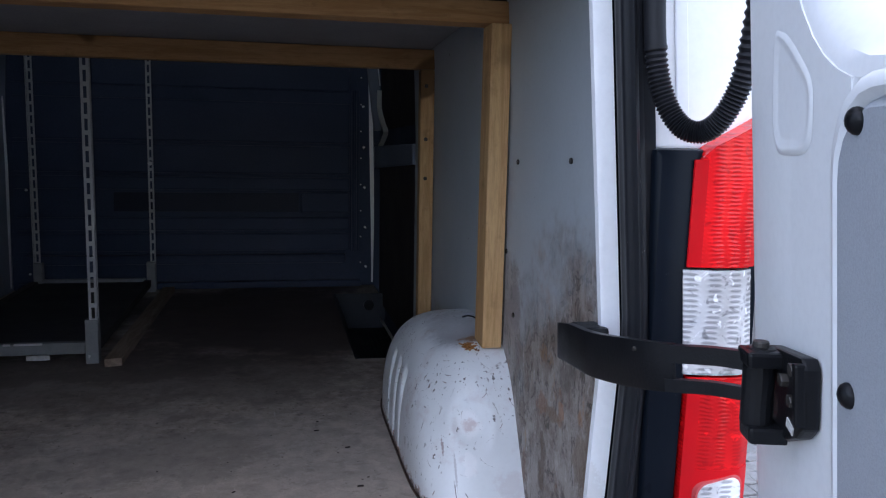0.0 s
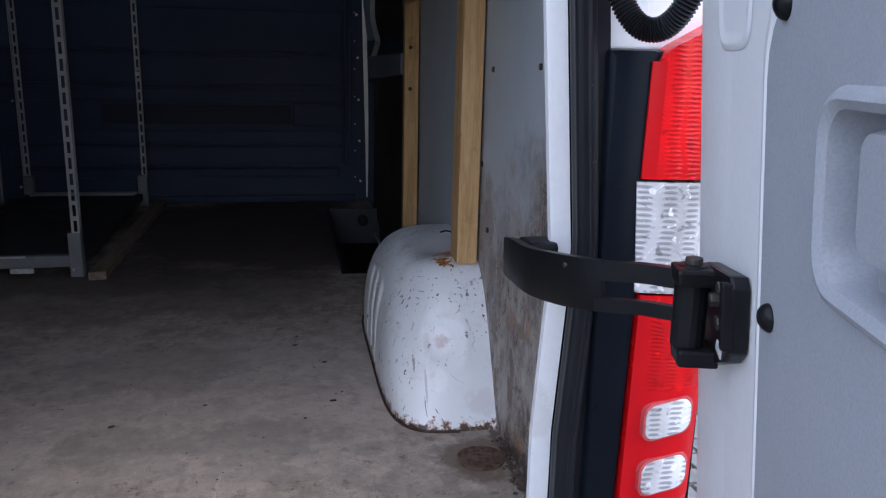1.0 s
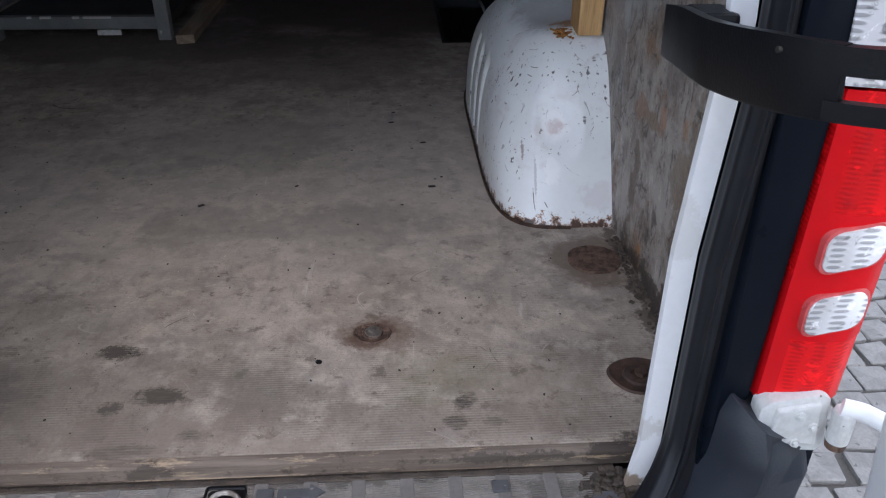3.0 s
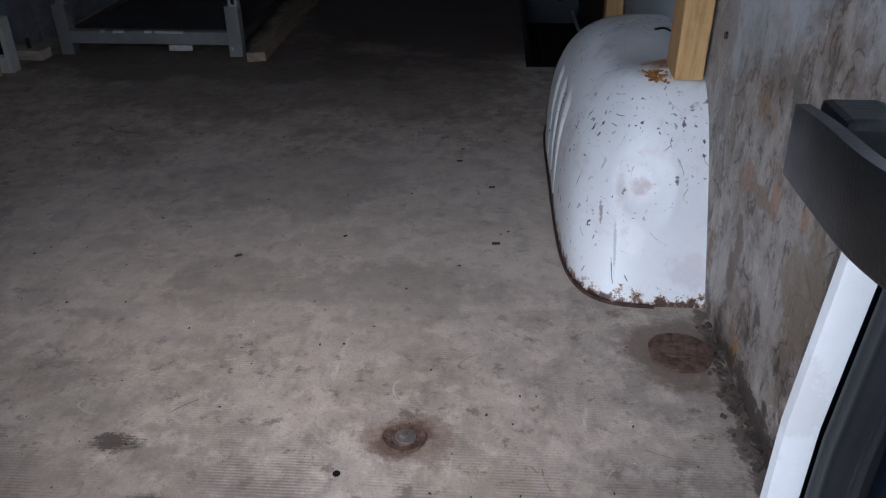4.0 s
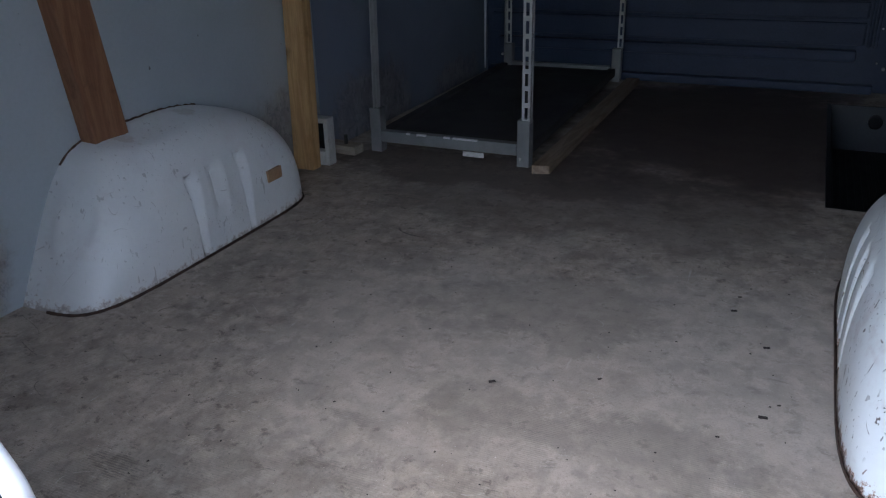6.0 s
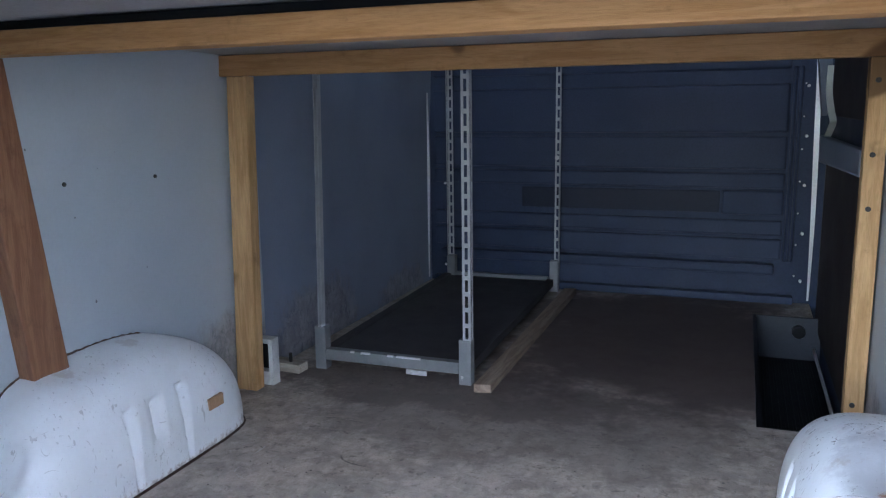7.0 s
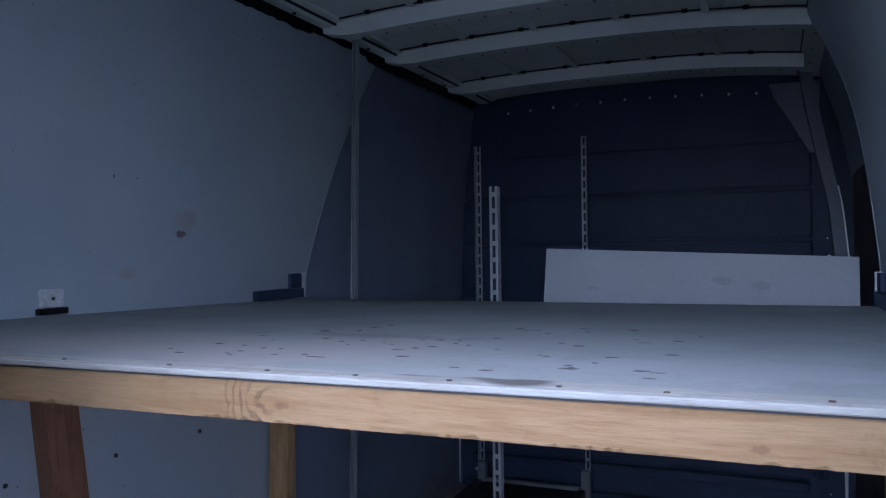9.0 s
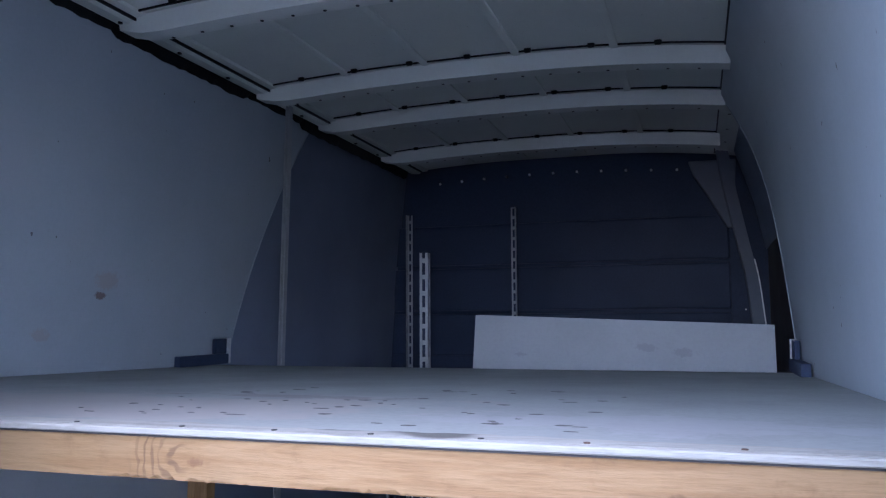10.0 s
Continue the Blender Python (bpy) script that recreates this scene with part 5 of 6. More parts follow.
part("latch_lever", sweep(smooth_path([(-0.02, -0.038, 0.290), (0.012, -0.038, 0.296), (0.036, -0.040, 0.306), (0.056, -0.042, 0.314)], 5), lambda f: [(0.007 * (1.1 - 0.5 * f) * math.cos(a), 0.010 * (1.1 - 0.6 * f) * math.sin(a)) for a in [2 * math.pi * k / 10 for k in range(10)]], up=(0, 1, 0)), CHROME, latch, "chrome release lever", True)
part("lever_tip", cyl((0.058, -0.042, 0.3145), 0.0045, 0.008, "x", 10, 0.001), BLACK, latch)

# ---- check strap of the open door ----
strap = thing("door_check_strap", (0.776, -0.25, 0.50), "black steel door check strap bolted to the open door", "door strap")
spath = smooth_path([(0.775, -0.258, 0.528), (0.748, -0.238, 0.529), (0.723, -0.219, 0.527), (0.707, -0.18, 0.521), (0.700, -0.10, 0.5085), (0.704, -0.03, 0.5015), (0.713, 0.03, 0.491)], 6)


def blade_section(f):
    """The blade is pressed: thin plate with a rolled upper edge and rounded lower edge."""
    h = 0.0205 + 0.0015 * math.sin(math.pi * f)
    return [(-0.0015, -h), (0.0015, -h), (0.0028, -h + 0.002), (0.0028, h - 0.005), (0.0052, h - 0.003), (0.0052, h), (-0.0028, h), (-0.0028, -h + 0.002)]


part("blade", sweep(spath[12:], blade_section), BLACK, strap, "", True)
part("upper_arm", sweep([p + Vector((0, 0, 0.0125)) for p in spath[:14]], [(-0.003, -0.0075), (0.003, -0.0075), (0.005, 0.005), (0.005, 0.0075), (-0.003, 0.0075)]), BLACK, strap)
part("lower_arm", sweep([p + Vector((0, 0, -0.0145)) for p in spath[:14]], [(-0.0035, -0.0055), (0.0035, -0.0055), (0.0035, 0.0055), (-0.0035, 0.0055)]), BLACK, strap)
part("rivet", cyl((0.7065, -0.182, 0.535), 0.0020, 0.008, "x", 10), SCREW, strap)
part("pivot", cyl((0.775, -0.260, 0.522), 0.0125, 0.064, "z", 18, 0.003), BLACK, strap)
part("pivot_pin", cyl((0.775, -0.260, 0.556), 0.0065, 0.006, "z", 14, 0.0015), SCREW, strap)
brk = part("bracket", prism([(-0.092, 0.470), (-0.150, 0.494), (-0.164, 0.506), (-0.168, 0.552), (-0.162, 0.560), (-0.088, 0.552)], "x", -0.014, -0.0008, bevel=0.003), BLACK, strap, "black cast bracket")
bmesh_turn = brk.data
bmesh_turn.transform(DM)
for u0, u1, z0, z1 in ((0.094, 0.124, 0.478, 0.492), (0.094, 0.124, 0.540, 0.553)):
    part("bracket_lug", box(-0.040, -0.010, -u1, -u0, z0, z1, 0.003, 2, None, DM), BLACK, brk)
part("bracket_rim", box(-0.020, -0.012, -0.167, -0.160, 0.508, 0.556, 0.002, 2, None, DM), BLACK, brk)
for u, z in ((0.155, 0.549), (0.133, 0.535), (0.152, 0.524)):
    own = cyl((-0.016, -u, z), 0.0052, 0.008, "x", 6, 0.001)
    bmesh.ops.transform(own, matrix=DM, verts=own.verts)
    part("bolt", own, SCREW, brk)
own = prism([(-0.132, 0.4985), (-0.135, 0.506), (-0.147, 0.501), (-0.145, 0.4945)], "x", -0.0150, -0.0138)
bmesh.ops.transform(own, matrix=DM, verts=own.verts)
part("cast_window", own, CLIP, brk)
stopper = thing("strap_catch", (0.745, 0.04, 0.47), "black plastic catch on the door opening for the strap", "catch")
part("block", box(0.735, 0.770, 0.020, 0.062, 0.466, 0.506, 0.005), BLACK, stopper)

# ---- cable conduit between body and door ----
hose = thing("cable_conduit", (0.87, -0.03, 0.75), "black corrugated rubber cable conduit looping to the door", "conduit")
hp = smooth_path([(0.782, -0.012, 1.15), (0.786, -0.014, 0.95), (0.790, -0.016, 0.83), (0.799, -0.022, 0.770), (0.815, -0.036, 0.735), (0.834, -0.052, 0.730), (0.848, -0.070, 0.752), (0.858, -0.084, 0.80), (0.862, -0.095, 0.90), (0.862, -0.10, 1.05)], 16)
dense = []
for a, b in zip(hp, hp[1:]):
    dense += [a, a * 0.75 + b * 0.25, (a + b) / 2, a * 0.25 + b * 0.75]


def tube(lo, hi, grow=0.0):
    """A stretch of the conduit, smooth above and corrugated below."""
    bmt = bmesh.new()
    rings = []
    for k in range(lo, hi):
        p = dense[k]
        d = (dense[min(k + 1, len(dense) - 1)] - dense[max(k - 1, 0)]).normalized()
        s = d.cross(Vector((1, 0.6, 0))).normalized()
        u = s.cross(d)
        r = grow + (0.0118 if k < 140 else 0.0112 + 0.0011 * math.sin(math.pi * k / 3.0 + 0.5))
        rings.append([bmt.verts.new(p + s * (r * math.cos(a)) + u * (r * math.sin(a))) for a in [2 * math.pi * i / 16 for i in range(16)]])
    for r, q in zip(rings, rings[1:]):
        for k in range(16):
            bmt.faces.new((r[k - 1], r[k], q[k], q[k - 1]))
    return bmt


part("smooth_sleeve", tube(0, 141), RUBBER, hose, "smooth black rubber sleeve", True)
part("corrugated_hose", tube(140, len(dense)), RUBBER, hose, "", True)
part("sleeve_collar", tube(137, 142, 0.0007), RUBBER, hose, "", True)


# ---- wheel arches ----
def wheel_arch(side):
    """A boxed wheel arch against the wall: a long slope behind, a round front, three grooves in its side."""
    own = bmesh.new()
    yc, xw, a, H = (1.02, 0.869, 0.205, 0.306) if side > 0 else (1.031, 0.869, 0.200, 0.306)
    NT, NR = 360, 36
    rows = []
    e, b = 2 / 5.5, 0.398
    line = []
    for i in range(6001):
        th = math.pi * i / 6000
        line.append((th, a * abs(math.sin(th)) ** e, -b * math.copysign(abs(math.cos(th)) ** e, math.cos(th))))
    far = [0.0]
    for p, q in zip(line, line[1:]):
        far.append(far[-1] + math.hypot(q[1] - p[1], q[2] - p[2]))
    for i in range(NT + 1):
        k = min(int(np.searchsorted(far, far[-1] * i / NT)), 6000)
        th, bx, by = line[k]
        g = 0.5 + 0.5 * by / b
        w = max(0.0, math.sin(math.pi * g)) ** 0.8 * min(1.0, bx / a) ** 4
        by *= 1.058 if by < 0 else 1.0
        row = []
        for j in range(NR + 1):
            q = 1 - j / NR
            rho = math.sin(q * math.pi / 2)
            side_z = H * max(0.0, 1 - rho ** 3.6) ** (1 / 3.6)
            if by < 0:
                # a steep straight slope behind, rounded into the flat top
                flat, slope = H * max(0.0, 1 - rho ** 5) ** 0.2, 1.82 * 0.421 * (1 - rho)
                end_z = flat * slope / (flat ** 5 + slope ** 5 + 1e-12) ** 0.2
            else:
                end_z = H * max(0.0, 1 - rho ** 2.5) ** 0.4
            z = end_z * (1 - w) + side_z * w
            x = xw - bx * rho * (1 - 0.06 * (z / H) ** 2)
            y = yc + by * rho
            if w > 0.2 and 0.004 < z < 0.200:
                for gy in (0.941, 1.028, 1.117):
                    # each flute drops sharply behind, widens upwards and slopes out in front
                    d, wide = y - gy + 0.08 * (z - 0.1), 0.012 + 0.17 * z
                    if 0.0 < d < wide:
                        x += 0.017 * min(1, d / 0.004, (wide - d) / (0.55 * wide)) * min(1, (0.200 - z) / 0.012) * w
            d2 = ((x - 0.775) / 0.036) ** 2 + ((z - 0.155) / 0.042) ** 2
            dy = 0.012 * math.exp(-d2 ** 3) - 0.003 * math.exp(-((d2 ** 0.5 - 1.35) / 0.22) ** 2) if by < -0.15 else 0.0
            z -= 0.018 * math.exp(-(((x - 0.79) / 0.05) ** 2 + ((y - 0.93) / 0.08) ** 2)) if z > 0.2 else 0.0
            row.append(own.verts.new((side * x, y + dy, max(z, 0.0))))
        rows.append(row)
    for r, q in zip(rows, rows[1:]):
        for k in range(NR):
            f = (r[k], r[k + 1], q[k + 1], q[k])
            if len({v.co.to_tuple(6) for v in f}) > 2:
                own.faces.new(f)
    bmesh.ops.remove_doubles(own, verts=own.verts, dist=0.0004)
    return own


for side, lab in ((1, "white painted steel wheel arch, scratched, rusty along its foot"), (-1, "white painted steel wheel arch with a tape patch on its side")):
    arch = thing("wheel_arch", (side * 0.78, 1.02, 0), lab, "wheel arch", "wheel arches")
    part("shell", wheel_arch(side), ARCHPAINT, arch, "", True)
    foot = []
    for i in range(61):
        th = math.pi * (0.02 + 0.96 * i / 60)
        foot.append((side * (0.869 - (0.208 if side > 0 else 0.203) * math.sin(th) ** (2 / 5.5)), (1.02 if side > 0 else 1.031) - (0.425 if math.cos(th) > 0 else 0.401) * math.copysign(abs(math.cos(th)) ** (2 / 5.5), math.cos(th)), 0.003))
    part("foot_seam", sweep(foot, lambda f, k=(0.5 if side < 0 else 0.6): [(-0.003 * k, -0.003), (k * (0.004 + 0.002 * math.sin(90 * f)), -0.003), (0.002 * k, k * (0.003 + 0.002 * math.sin(130 * f))), (-0.003 * k, 0.005 * k)]), DARKRUST, arch, "rusty welded foot seam")
    if side < 0:
        brow = []
        for i in range(30):
            r = 0.62 - 1.05 * i / 29
            flat, slope = 0.306 * (1 - abs(r) ** 5) ** 0.2, 0.766 * (1 - r)
            brow.append((side * 0.8655, 1.031 - (0.421 if r > 0 else 0.398) * r, (flat * slope / (flat ** 5 + slope ** 5) ** 0.2 if r > 0 else 0.306 * (1 - (-r) ** 2.5) ** 0.4) + 0.001))
        part("wall_seam", sweep(brow, lambda f: [(-0.004, -0.004), (0.003, -0.004), (0.002 + 0.002 * math.sin(70 * f), 0.001 + 0.002 * math.sin(47 * f)), (-0.003, 0.001 + 0.002 * math.sin(90 * f))]), RUST, arch, "rusty seam against the side panel")
        TAPE = material("tan_tape", (0.42, 0.26, 0.15), 0.7)
        part("tape_patch", box(-0.686, -0.6685, 1.212, 1.270, 0.100, 0.130, 0.001), TAPE, arch, "tan tape patch")

cable = thing("loose_cable", (0.83, 1.0, 0.33), "thin black cable end curling over the wheel arch", "cable")
part("wire", sweep(smooth_path([(0.862, 0.90, 0.298), (0.845, 0.93, 0.318), (0.832, 0.965, 0.320), (0.822, 0.99, 0.312)], 6), circle(0.002, 8)), BLACK, cable)
chips = None
rch = random.Random(3)
for k in range(26):
    L = rch.uniform(0.004, 0.018)
    chips = box(-L, L, -0.0018, 0.0018, -0.001, 0.001, 0, 1, chips, pose(0.806 + rch.uniform(-0.020, 0.010), 0.808 + rch.uniform(-0.016, 0.020), 0.279 + rch.uniform(-0.002, 0.012), rch.uniform(-20, 20), rch.uniform(-25, 25), rch.uniform(0, 180)))
tagged(part("wood_splinters", chips, wood("orange_splinters", (0.42, 0.20, 0.06), (0.25, 0.10, 0.03), "x")), "orange-brown wood splinters on the arch by the batten foot", "splinters", "", "stuff")

# ---- timber shelf ----
def sloped(bm):
    """The shelf falls a little towards its back."""
    for v in bm.verts:
        v.co.z -= 0.0225 * (v.co.y - 0.22)
    return bm


shelf = thing("timber_shelf", (0, 0.9, 0.0), "timber-framed shelf with a pale grey plywood deck, specked and worn", "shelf")
ZT = 1.058
part("deck", sloped(box(-0.849, 0.849, 0.222, 1.74, ZT - 0.012, ZT, 0.0015, 1)), SHELF, shelf)
part("underside", sloped(box(-0.853, 0.853, 0.27, 1.735, ZT - 0.016, ZT - 0.0125)), UNDER, shelf)
part("raw_edge", box(-0.855, 0.855, 0.2105, 0.2215, ZT - 0.0060, ZT + 0.0005, 0.0012, 1), PLYEDGE, shelf, "whitish raw plywood edge")
strip = bmesh.new()
rows = []
for k in range(343):
    # whitish band where the film is worn off along the front edge
    x = -0.853 + 0.00499 * k
    back = 0.258 + 0.010 * noise.noise((x * 6, 1.0, 0)) + 0.008 * noise.noise((x * 40, 5.0, 0))
    rows.append([strip.verts.new(p) for p in ((x, 0.2225, ZT + 0.0002), (x, 0.2225, ZT + 0.0006), (x, back, ZT + 0.0003), (x, back + 0.001, ZT - 0.001))])
for r, q in zip(rows, rows[1:]):
    for k in range(3):
        strip.faces.new((r[k], r[k + 1], q[k + 1], q[k]))
part("edge_strip", sloped(strip), PLYEDGE, shelf, "scuffed white edge strip")
# thin dark strip in place of the shadow line above the beam
part("joint_shade", box(-0.855, 0.855, 0.2150, 0.2215, ZT - 0.0083, ZT - 0.0062), RACKDECK, shelf, "dark strip painting the shade in the joint under the deck edge")
beam = bmesh.new()
rgh = random.Random(21)
rows = []
for k in range(345):
    # sawn beam whose lower arris is splintered here and there
    x = -0.86 + 0.005 * k
    chip = 0.0035 * max(0.0, noise.noise((x * 9, 3.1, 0))) + (rgh.uniform(0, 0.0035) if noise.noise((x * 14, 0.7, 2.0)) > 0.12 else rgh.uniform(0, 0.0006))
    face = 0.0006 * noise.noise((x * 5, 0, 0))
    rows.append([beam.verts.new((x, y, z)) for y, z in ((0.214 + face + chip * 0.8, ZT - 0.0475), (0.262, ZT - 0.0475), (0.262, ZT - 0.0130), (0.2215, ZT - 0.0130), (0.2215, ZT - 0.0085), (0.2150 + face, ZT - 0.0085), (0.214 + face, ZT - 0.0095), (0.214 + face, ZT - 0.0470 + chip))])
for r, q in zip(rows, rows[1:]):
    for k in range(8):
        beam.faces.new((r[k - 1], r[k], q[k], q[k - 1]))
beam.faces.new(rows[0]), beam.faces.new(rows[-1])
part("front_beam", beam, KNOTTY, shelf, "planed pine front beam with knots")
# dark strip fills the space between middle beam and deck
part("dark_beam_strip", box(-0.858, 0.858, 0.80, 0.842, 1.011, ZT - 0.031, 0.002), BLACK, shelf, "dark strip between the middle beam and the deck")
part("middle_beam", box(-0.862, 0.862, 0.79, 0.852, 0.964, 1.010, 0.003), PINE, shelf)
part("rear_beam", box(-0.862, 0.862, 1.60, 1.645, 0.950, ZT - 0.049, 0.003), PINE, shelf)
part("right_batten", prism([(0.788, 0.286), (0.858, 0.286), (0.842, 0.963), (0.772, 0.963)], "x", 0.819, 0.862, bevel=0.003), PINE_UP, shelf)
part("left_batten", prism([(0.836, 0.288), (0.932, 0.288), (0.846, 0.963), (0.760, 0.963)], "x", -0.866, -0.822, bevel=0.003), RED_WOOD, shelf, "reddish-brown leaning batten")
part("right_post", box(0.819, 0.862, 1.602, 1.644, 0.0, 0.949, 0.003), PINE_UP, shelf)
part("left_post", prism([(-0.866, 0.0), (-0.795, 0.0), (-0.772, 0.949), (-0.838, 0.949)], "y", 1.602, 1.644, bevel=0.003), PINE_UP, shelf)
for z in (0.739, 0.619, 0.16, 0.90):
    part("nail", cyl((0.836, 1.601, z), 0.006, 0.006, "y", 10), SCREW, shelf)
for x in (-0.72, -0.50, -0.30, -0.15, 0.0, 0.124, 0.224, 0.32, 0.421, 0.51, 0.63, 0.76):
    part("screw", cyl((x, 0.229, ZT + 0.0007), 0.0028, 0.0012, "z", 10), SCREW if x < 0.45 else RUST, shelf)

scuffs = None
rnd = random.Random(7)
scuffs = bmesh.new()
for k in range(64):
    x, y = rnd.uniform(-0.12, 0.50), rnd.uniform(0.28, 0.85)
    L, W = rnd.uniform(0.005, 0.015) * rnd.uniform(0.35, 1.0), rnd.uniform(0.0012, 0.0060)
    at = pose(x, y, ZT, 0, 0, rnd.uniform(-9, 14))
    rim = [(-1, rnd.uniform(-0.4, 0.4)), (-0.5, -rnd.uniform(0.4, 0.9)), (0.3, -1), (1, rnd.uniform(-0.5, 0.5)), (0.4, rnd.uniform(0.4, 1)), (-0.4, 1)]
    low = [scuffs.verts.new(at @ Vector((p * L, q * W, 0.0002))) for p, q in rim]
    top = [scuffs.verts.new(at @ Vector((p * L * 0.9, q * W * 0.8, 0.0007))) for p, q in rim]
    scuffs.faces.new(top)
    for j in range(6):
        scuffs.faces.new((low[j], low[(j + 1) % 6], top[(j + 1) % 6], top[j]))
GREYMARK = material("grey_brown_scuff", (0.12, 0.112, 0.105), 0.9)
tagged(part("scuff_marks", sloped(scuffs), GREYMARK), "dark scuff marks and crumbs on the shelf deck", "scuff marks", "", "stuff")

board = thing("loose_board", (0.40, 1.73, ZT - 0.033), "loose grey-white board standing on edge at the back of the shelf", "board")
PALEBOARD = material("pale_grey_board", (0.40, 0.405, 0.405), 0.55, second=(0.33, 0.335, 0.335), scale=4, bump=0.04, grit=0.12, spec=0.25)
stained(PALEBOARD, [((0.47, 1.71, 1.085), (0.03, 1, 0.012), (0.25, 0.25, 0.25), 0.4, 1.4), ((0.56, 1.71, 1.075), (0.03, 1, 0.012), (0.25, 0.25, 0.25), 0.4, 1.4), ((0.13, 1.71, 1.066), (0.02, 1, 0.006), (0.25, 0.25, 0.25), 0.4, 1.4)])
part("panel", prism([(-0.004, ZT - 0.033), (0.782, ZT - 0.033), (0.781, 1.144), (0.006, 1.174)], "y", 1.715, 1.730, bevel=0.0015), PALEBOARD, board)

ZB = ZT - 0.031
for side, y0 in ((-1, 1.51), (1, 1.50)):
    c = thing("corner_bracket", (side * 0.85, y0 + 0.12, ZB), "dark blue and white angle bracket where shelf meets wall", "bracket", "shelf brackets")
    xw = wall_x(1.1) - 0.018
    part("foot", box(side * (xw - 0.022), side * xw, y0, y0 + 0.245, ZB + 0.0005, ZB + 0.032, 0.003), BULK, c)
    part("upright", box(side * (xw - 0.014), side * xw, y0 + 0.185, y0 + 0.245, ZB + 0.032, ZB + 0.078, 0.003), BULK, c)
    part("flange", box(side * (xw - 0.018), side * xw, y0 + 0.246, y0 + 0.262, ZB + 0.0005, ZB + 0.080, 0.002), CLIP, c)
ZC = ZT - 0.0095
c = thing("wall_clip", (-0.85, 0.81, ZC), "small white wall clip with a black foot", "clip")
part("plate", box(-0.862, -0.832, 0.772, 0.838, ZC + 0.014, ZC + 0.056, 0.008), CLIP, c)
part("foot", box(-0.862, -0.826, 0.768, 0.842, ZC + 0.0005, ZC + 0.014, 0.002), BLACK, c)
part("screw", cyl((-0.831, 0.806, ZC + 0.034), 0.004, 0.004, "x", 8), SCREW, c)

# ---- slotted steel rack ----
rack = thing("steel_rack", (-0.47, 2.5, 0.0), "open rack of slotted zinc-steel angles on a low frame", "rack")


def slotted_post(x, y, top, sx, sy, w=0.034):
    """An upright of angle steel, with a row of slots through both legs."""
    own = bmesh.new()
    t, pitch = 0.0022, 0.050
    z = 0.135
    for leg in range(2):
        def bar(a0, a1, z0, z1):
            if leg == 0:
                box(x, x + sx * 0 + sx * a1, y, y + sy * t, z0, z1, 0, 1, own) if a0 == 0 else box(x + sx * a0, x + sx * a1, y, y + sy * t, z0, z1, 0, 1, own)
            else:
                box(x, x + sx * t, y + sy * a0, y + sy * a1, z0, z1, 0, 1, own)
        bar(0.0, w * 0.30, z, top)
        bar(w * 0.70, w, z, top)
        k = z
        while k < top - 0.004:
            bar(w * 0.30, w * 0.70, k, min(k + 0.014, top))
            k += pitch
    return own


RK = ((-0.184, 1.855, 1.366, -1, 1), (-0.731, 1.855, 1.87, 1, 1), (-0.202, 3.20, 1.69, -1, -1), (-0.748, 3.20, 1.675, 1, -1))
for x, y, top, sx, sy in RK:
    if top > 1.8:
        # a plain channel that leans a little and reaches the roof
        own = bmesh.new()
        for a0, a1 in ((0.0, 0.0025), (0.0125, 0.0150)):
            box(-0.718 + a0, -0.718 + a1, y, y + 0.022, 0.10, top, 0, 1, own)
        box(-0.718, -0.703, y + 0.020, y + 0.022, 0.10, top, 0, 1, own)
        for v in own.verts:
            v.co.x += 0.022 * (v.co.z - 0.1)
        p = part("post", own, POSTSTEEL, rack, "plain steel channel reaching the roof")
    else:
        p = part("post", slotted_post(x, y, top, sx, sy, 0.026), POSTSTEEL, rack, "slotted angle-steel upright")
    part("foot", box(x, x + sx * 0.040, y - 0.002 * sy, y + sy * 0.036, 0.0, 0.145, 0.003), WORN_STEEL, p, "worn grey post foot")
part("front_bar", box(-0.691, -0.224, 1.852, 1.882, 0.034, 0.072, 0.004), WORN_STEEL, rack, "scraped grey cross bar")
part("rear_bar", box(-0.725, -0.252, 3.172, 3.198, 0.028, 0.066, 0.004), WORN_STEEL, rack)
part("side_bar", prism([(-0.224, 1.895), (-0.194, 1.895), (-0.222, 3.16), (-0.252, 3.16)], "z", 0.028, 0.060), RACKDECK, rack, "dark side rail")
part("side_bar", prism([(-0.725, 1.895), (-0.695, 1.895), (-0.727, 3.16), (-0.757, 3.16)], "z", 0.028, 0.060), RACKDECK, rack, "dark side rail")
part("deck", prism([(-0.694, 1.884), (-0.225, 1.884), (-0.253, 3.170), (-0.726, 3.170)], "z", 0.036, 0.050), RACKDECK, rack, "dark brown deck board")
for x0, x1 in ((-0.60, -0.585), (-0.562, -0.528), (-0.468, -0.446), (-0.436, -0.352)):
    part("bright_scrape", box(x0, x1, 1.8505, 1.858, 0.0665, 0.0728, 0.001, 1), BRIGHT, rack)
part("tag", box(-0.40, -0.33, 1.846, 1.8515, 0.018, 0.034, 0.001), CLIP, rack, "pale metal tag under the bar")
part("bolt", cyl((-0.216, 3.185, 0.62), 0.010, 0.012, "y", 8), CLIP, rack)

plank = thing("floor_plank", (-0.13, 2.35, 0), "weathered timber strip lying along the rack on the floor", "timber strip")
part("strip", prism([(-0.158, 1.80), (-0.106, 1.812), (-0.112, 3.15), (-0.166, 3.14)], "z", 0.001, 0.028, bevel=0.003), OLD_WOOD, plank)
blk = thing("wood_block", (-0.80, 1.82, 0), "short offcut of pale wood on the floor by the rack", "wood block")
part("block", prism([(-0.865, 1.79), (-0.752, 1.78), (-0.75, 1.835), (-0.865, 1.85)], "z", 0.001, 0.03, bevel=0.003), PALEWOOD, blk)
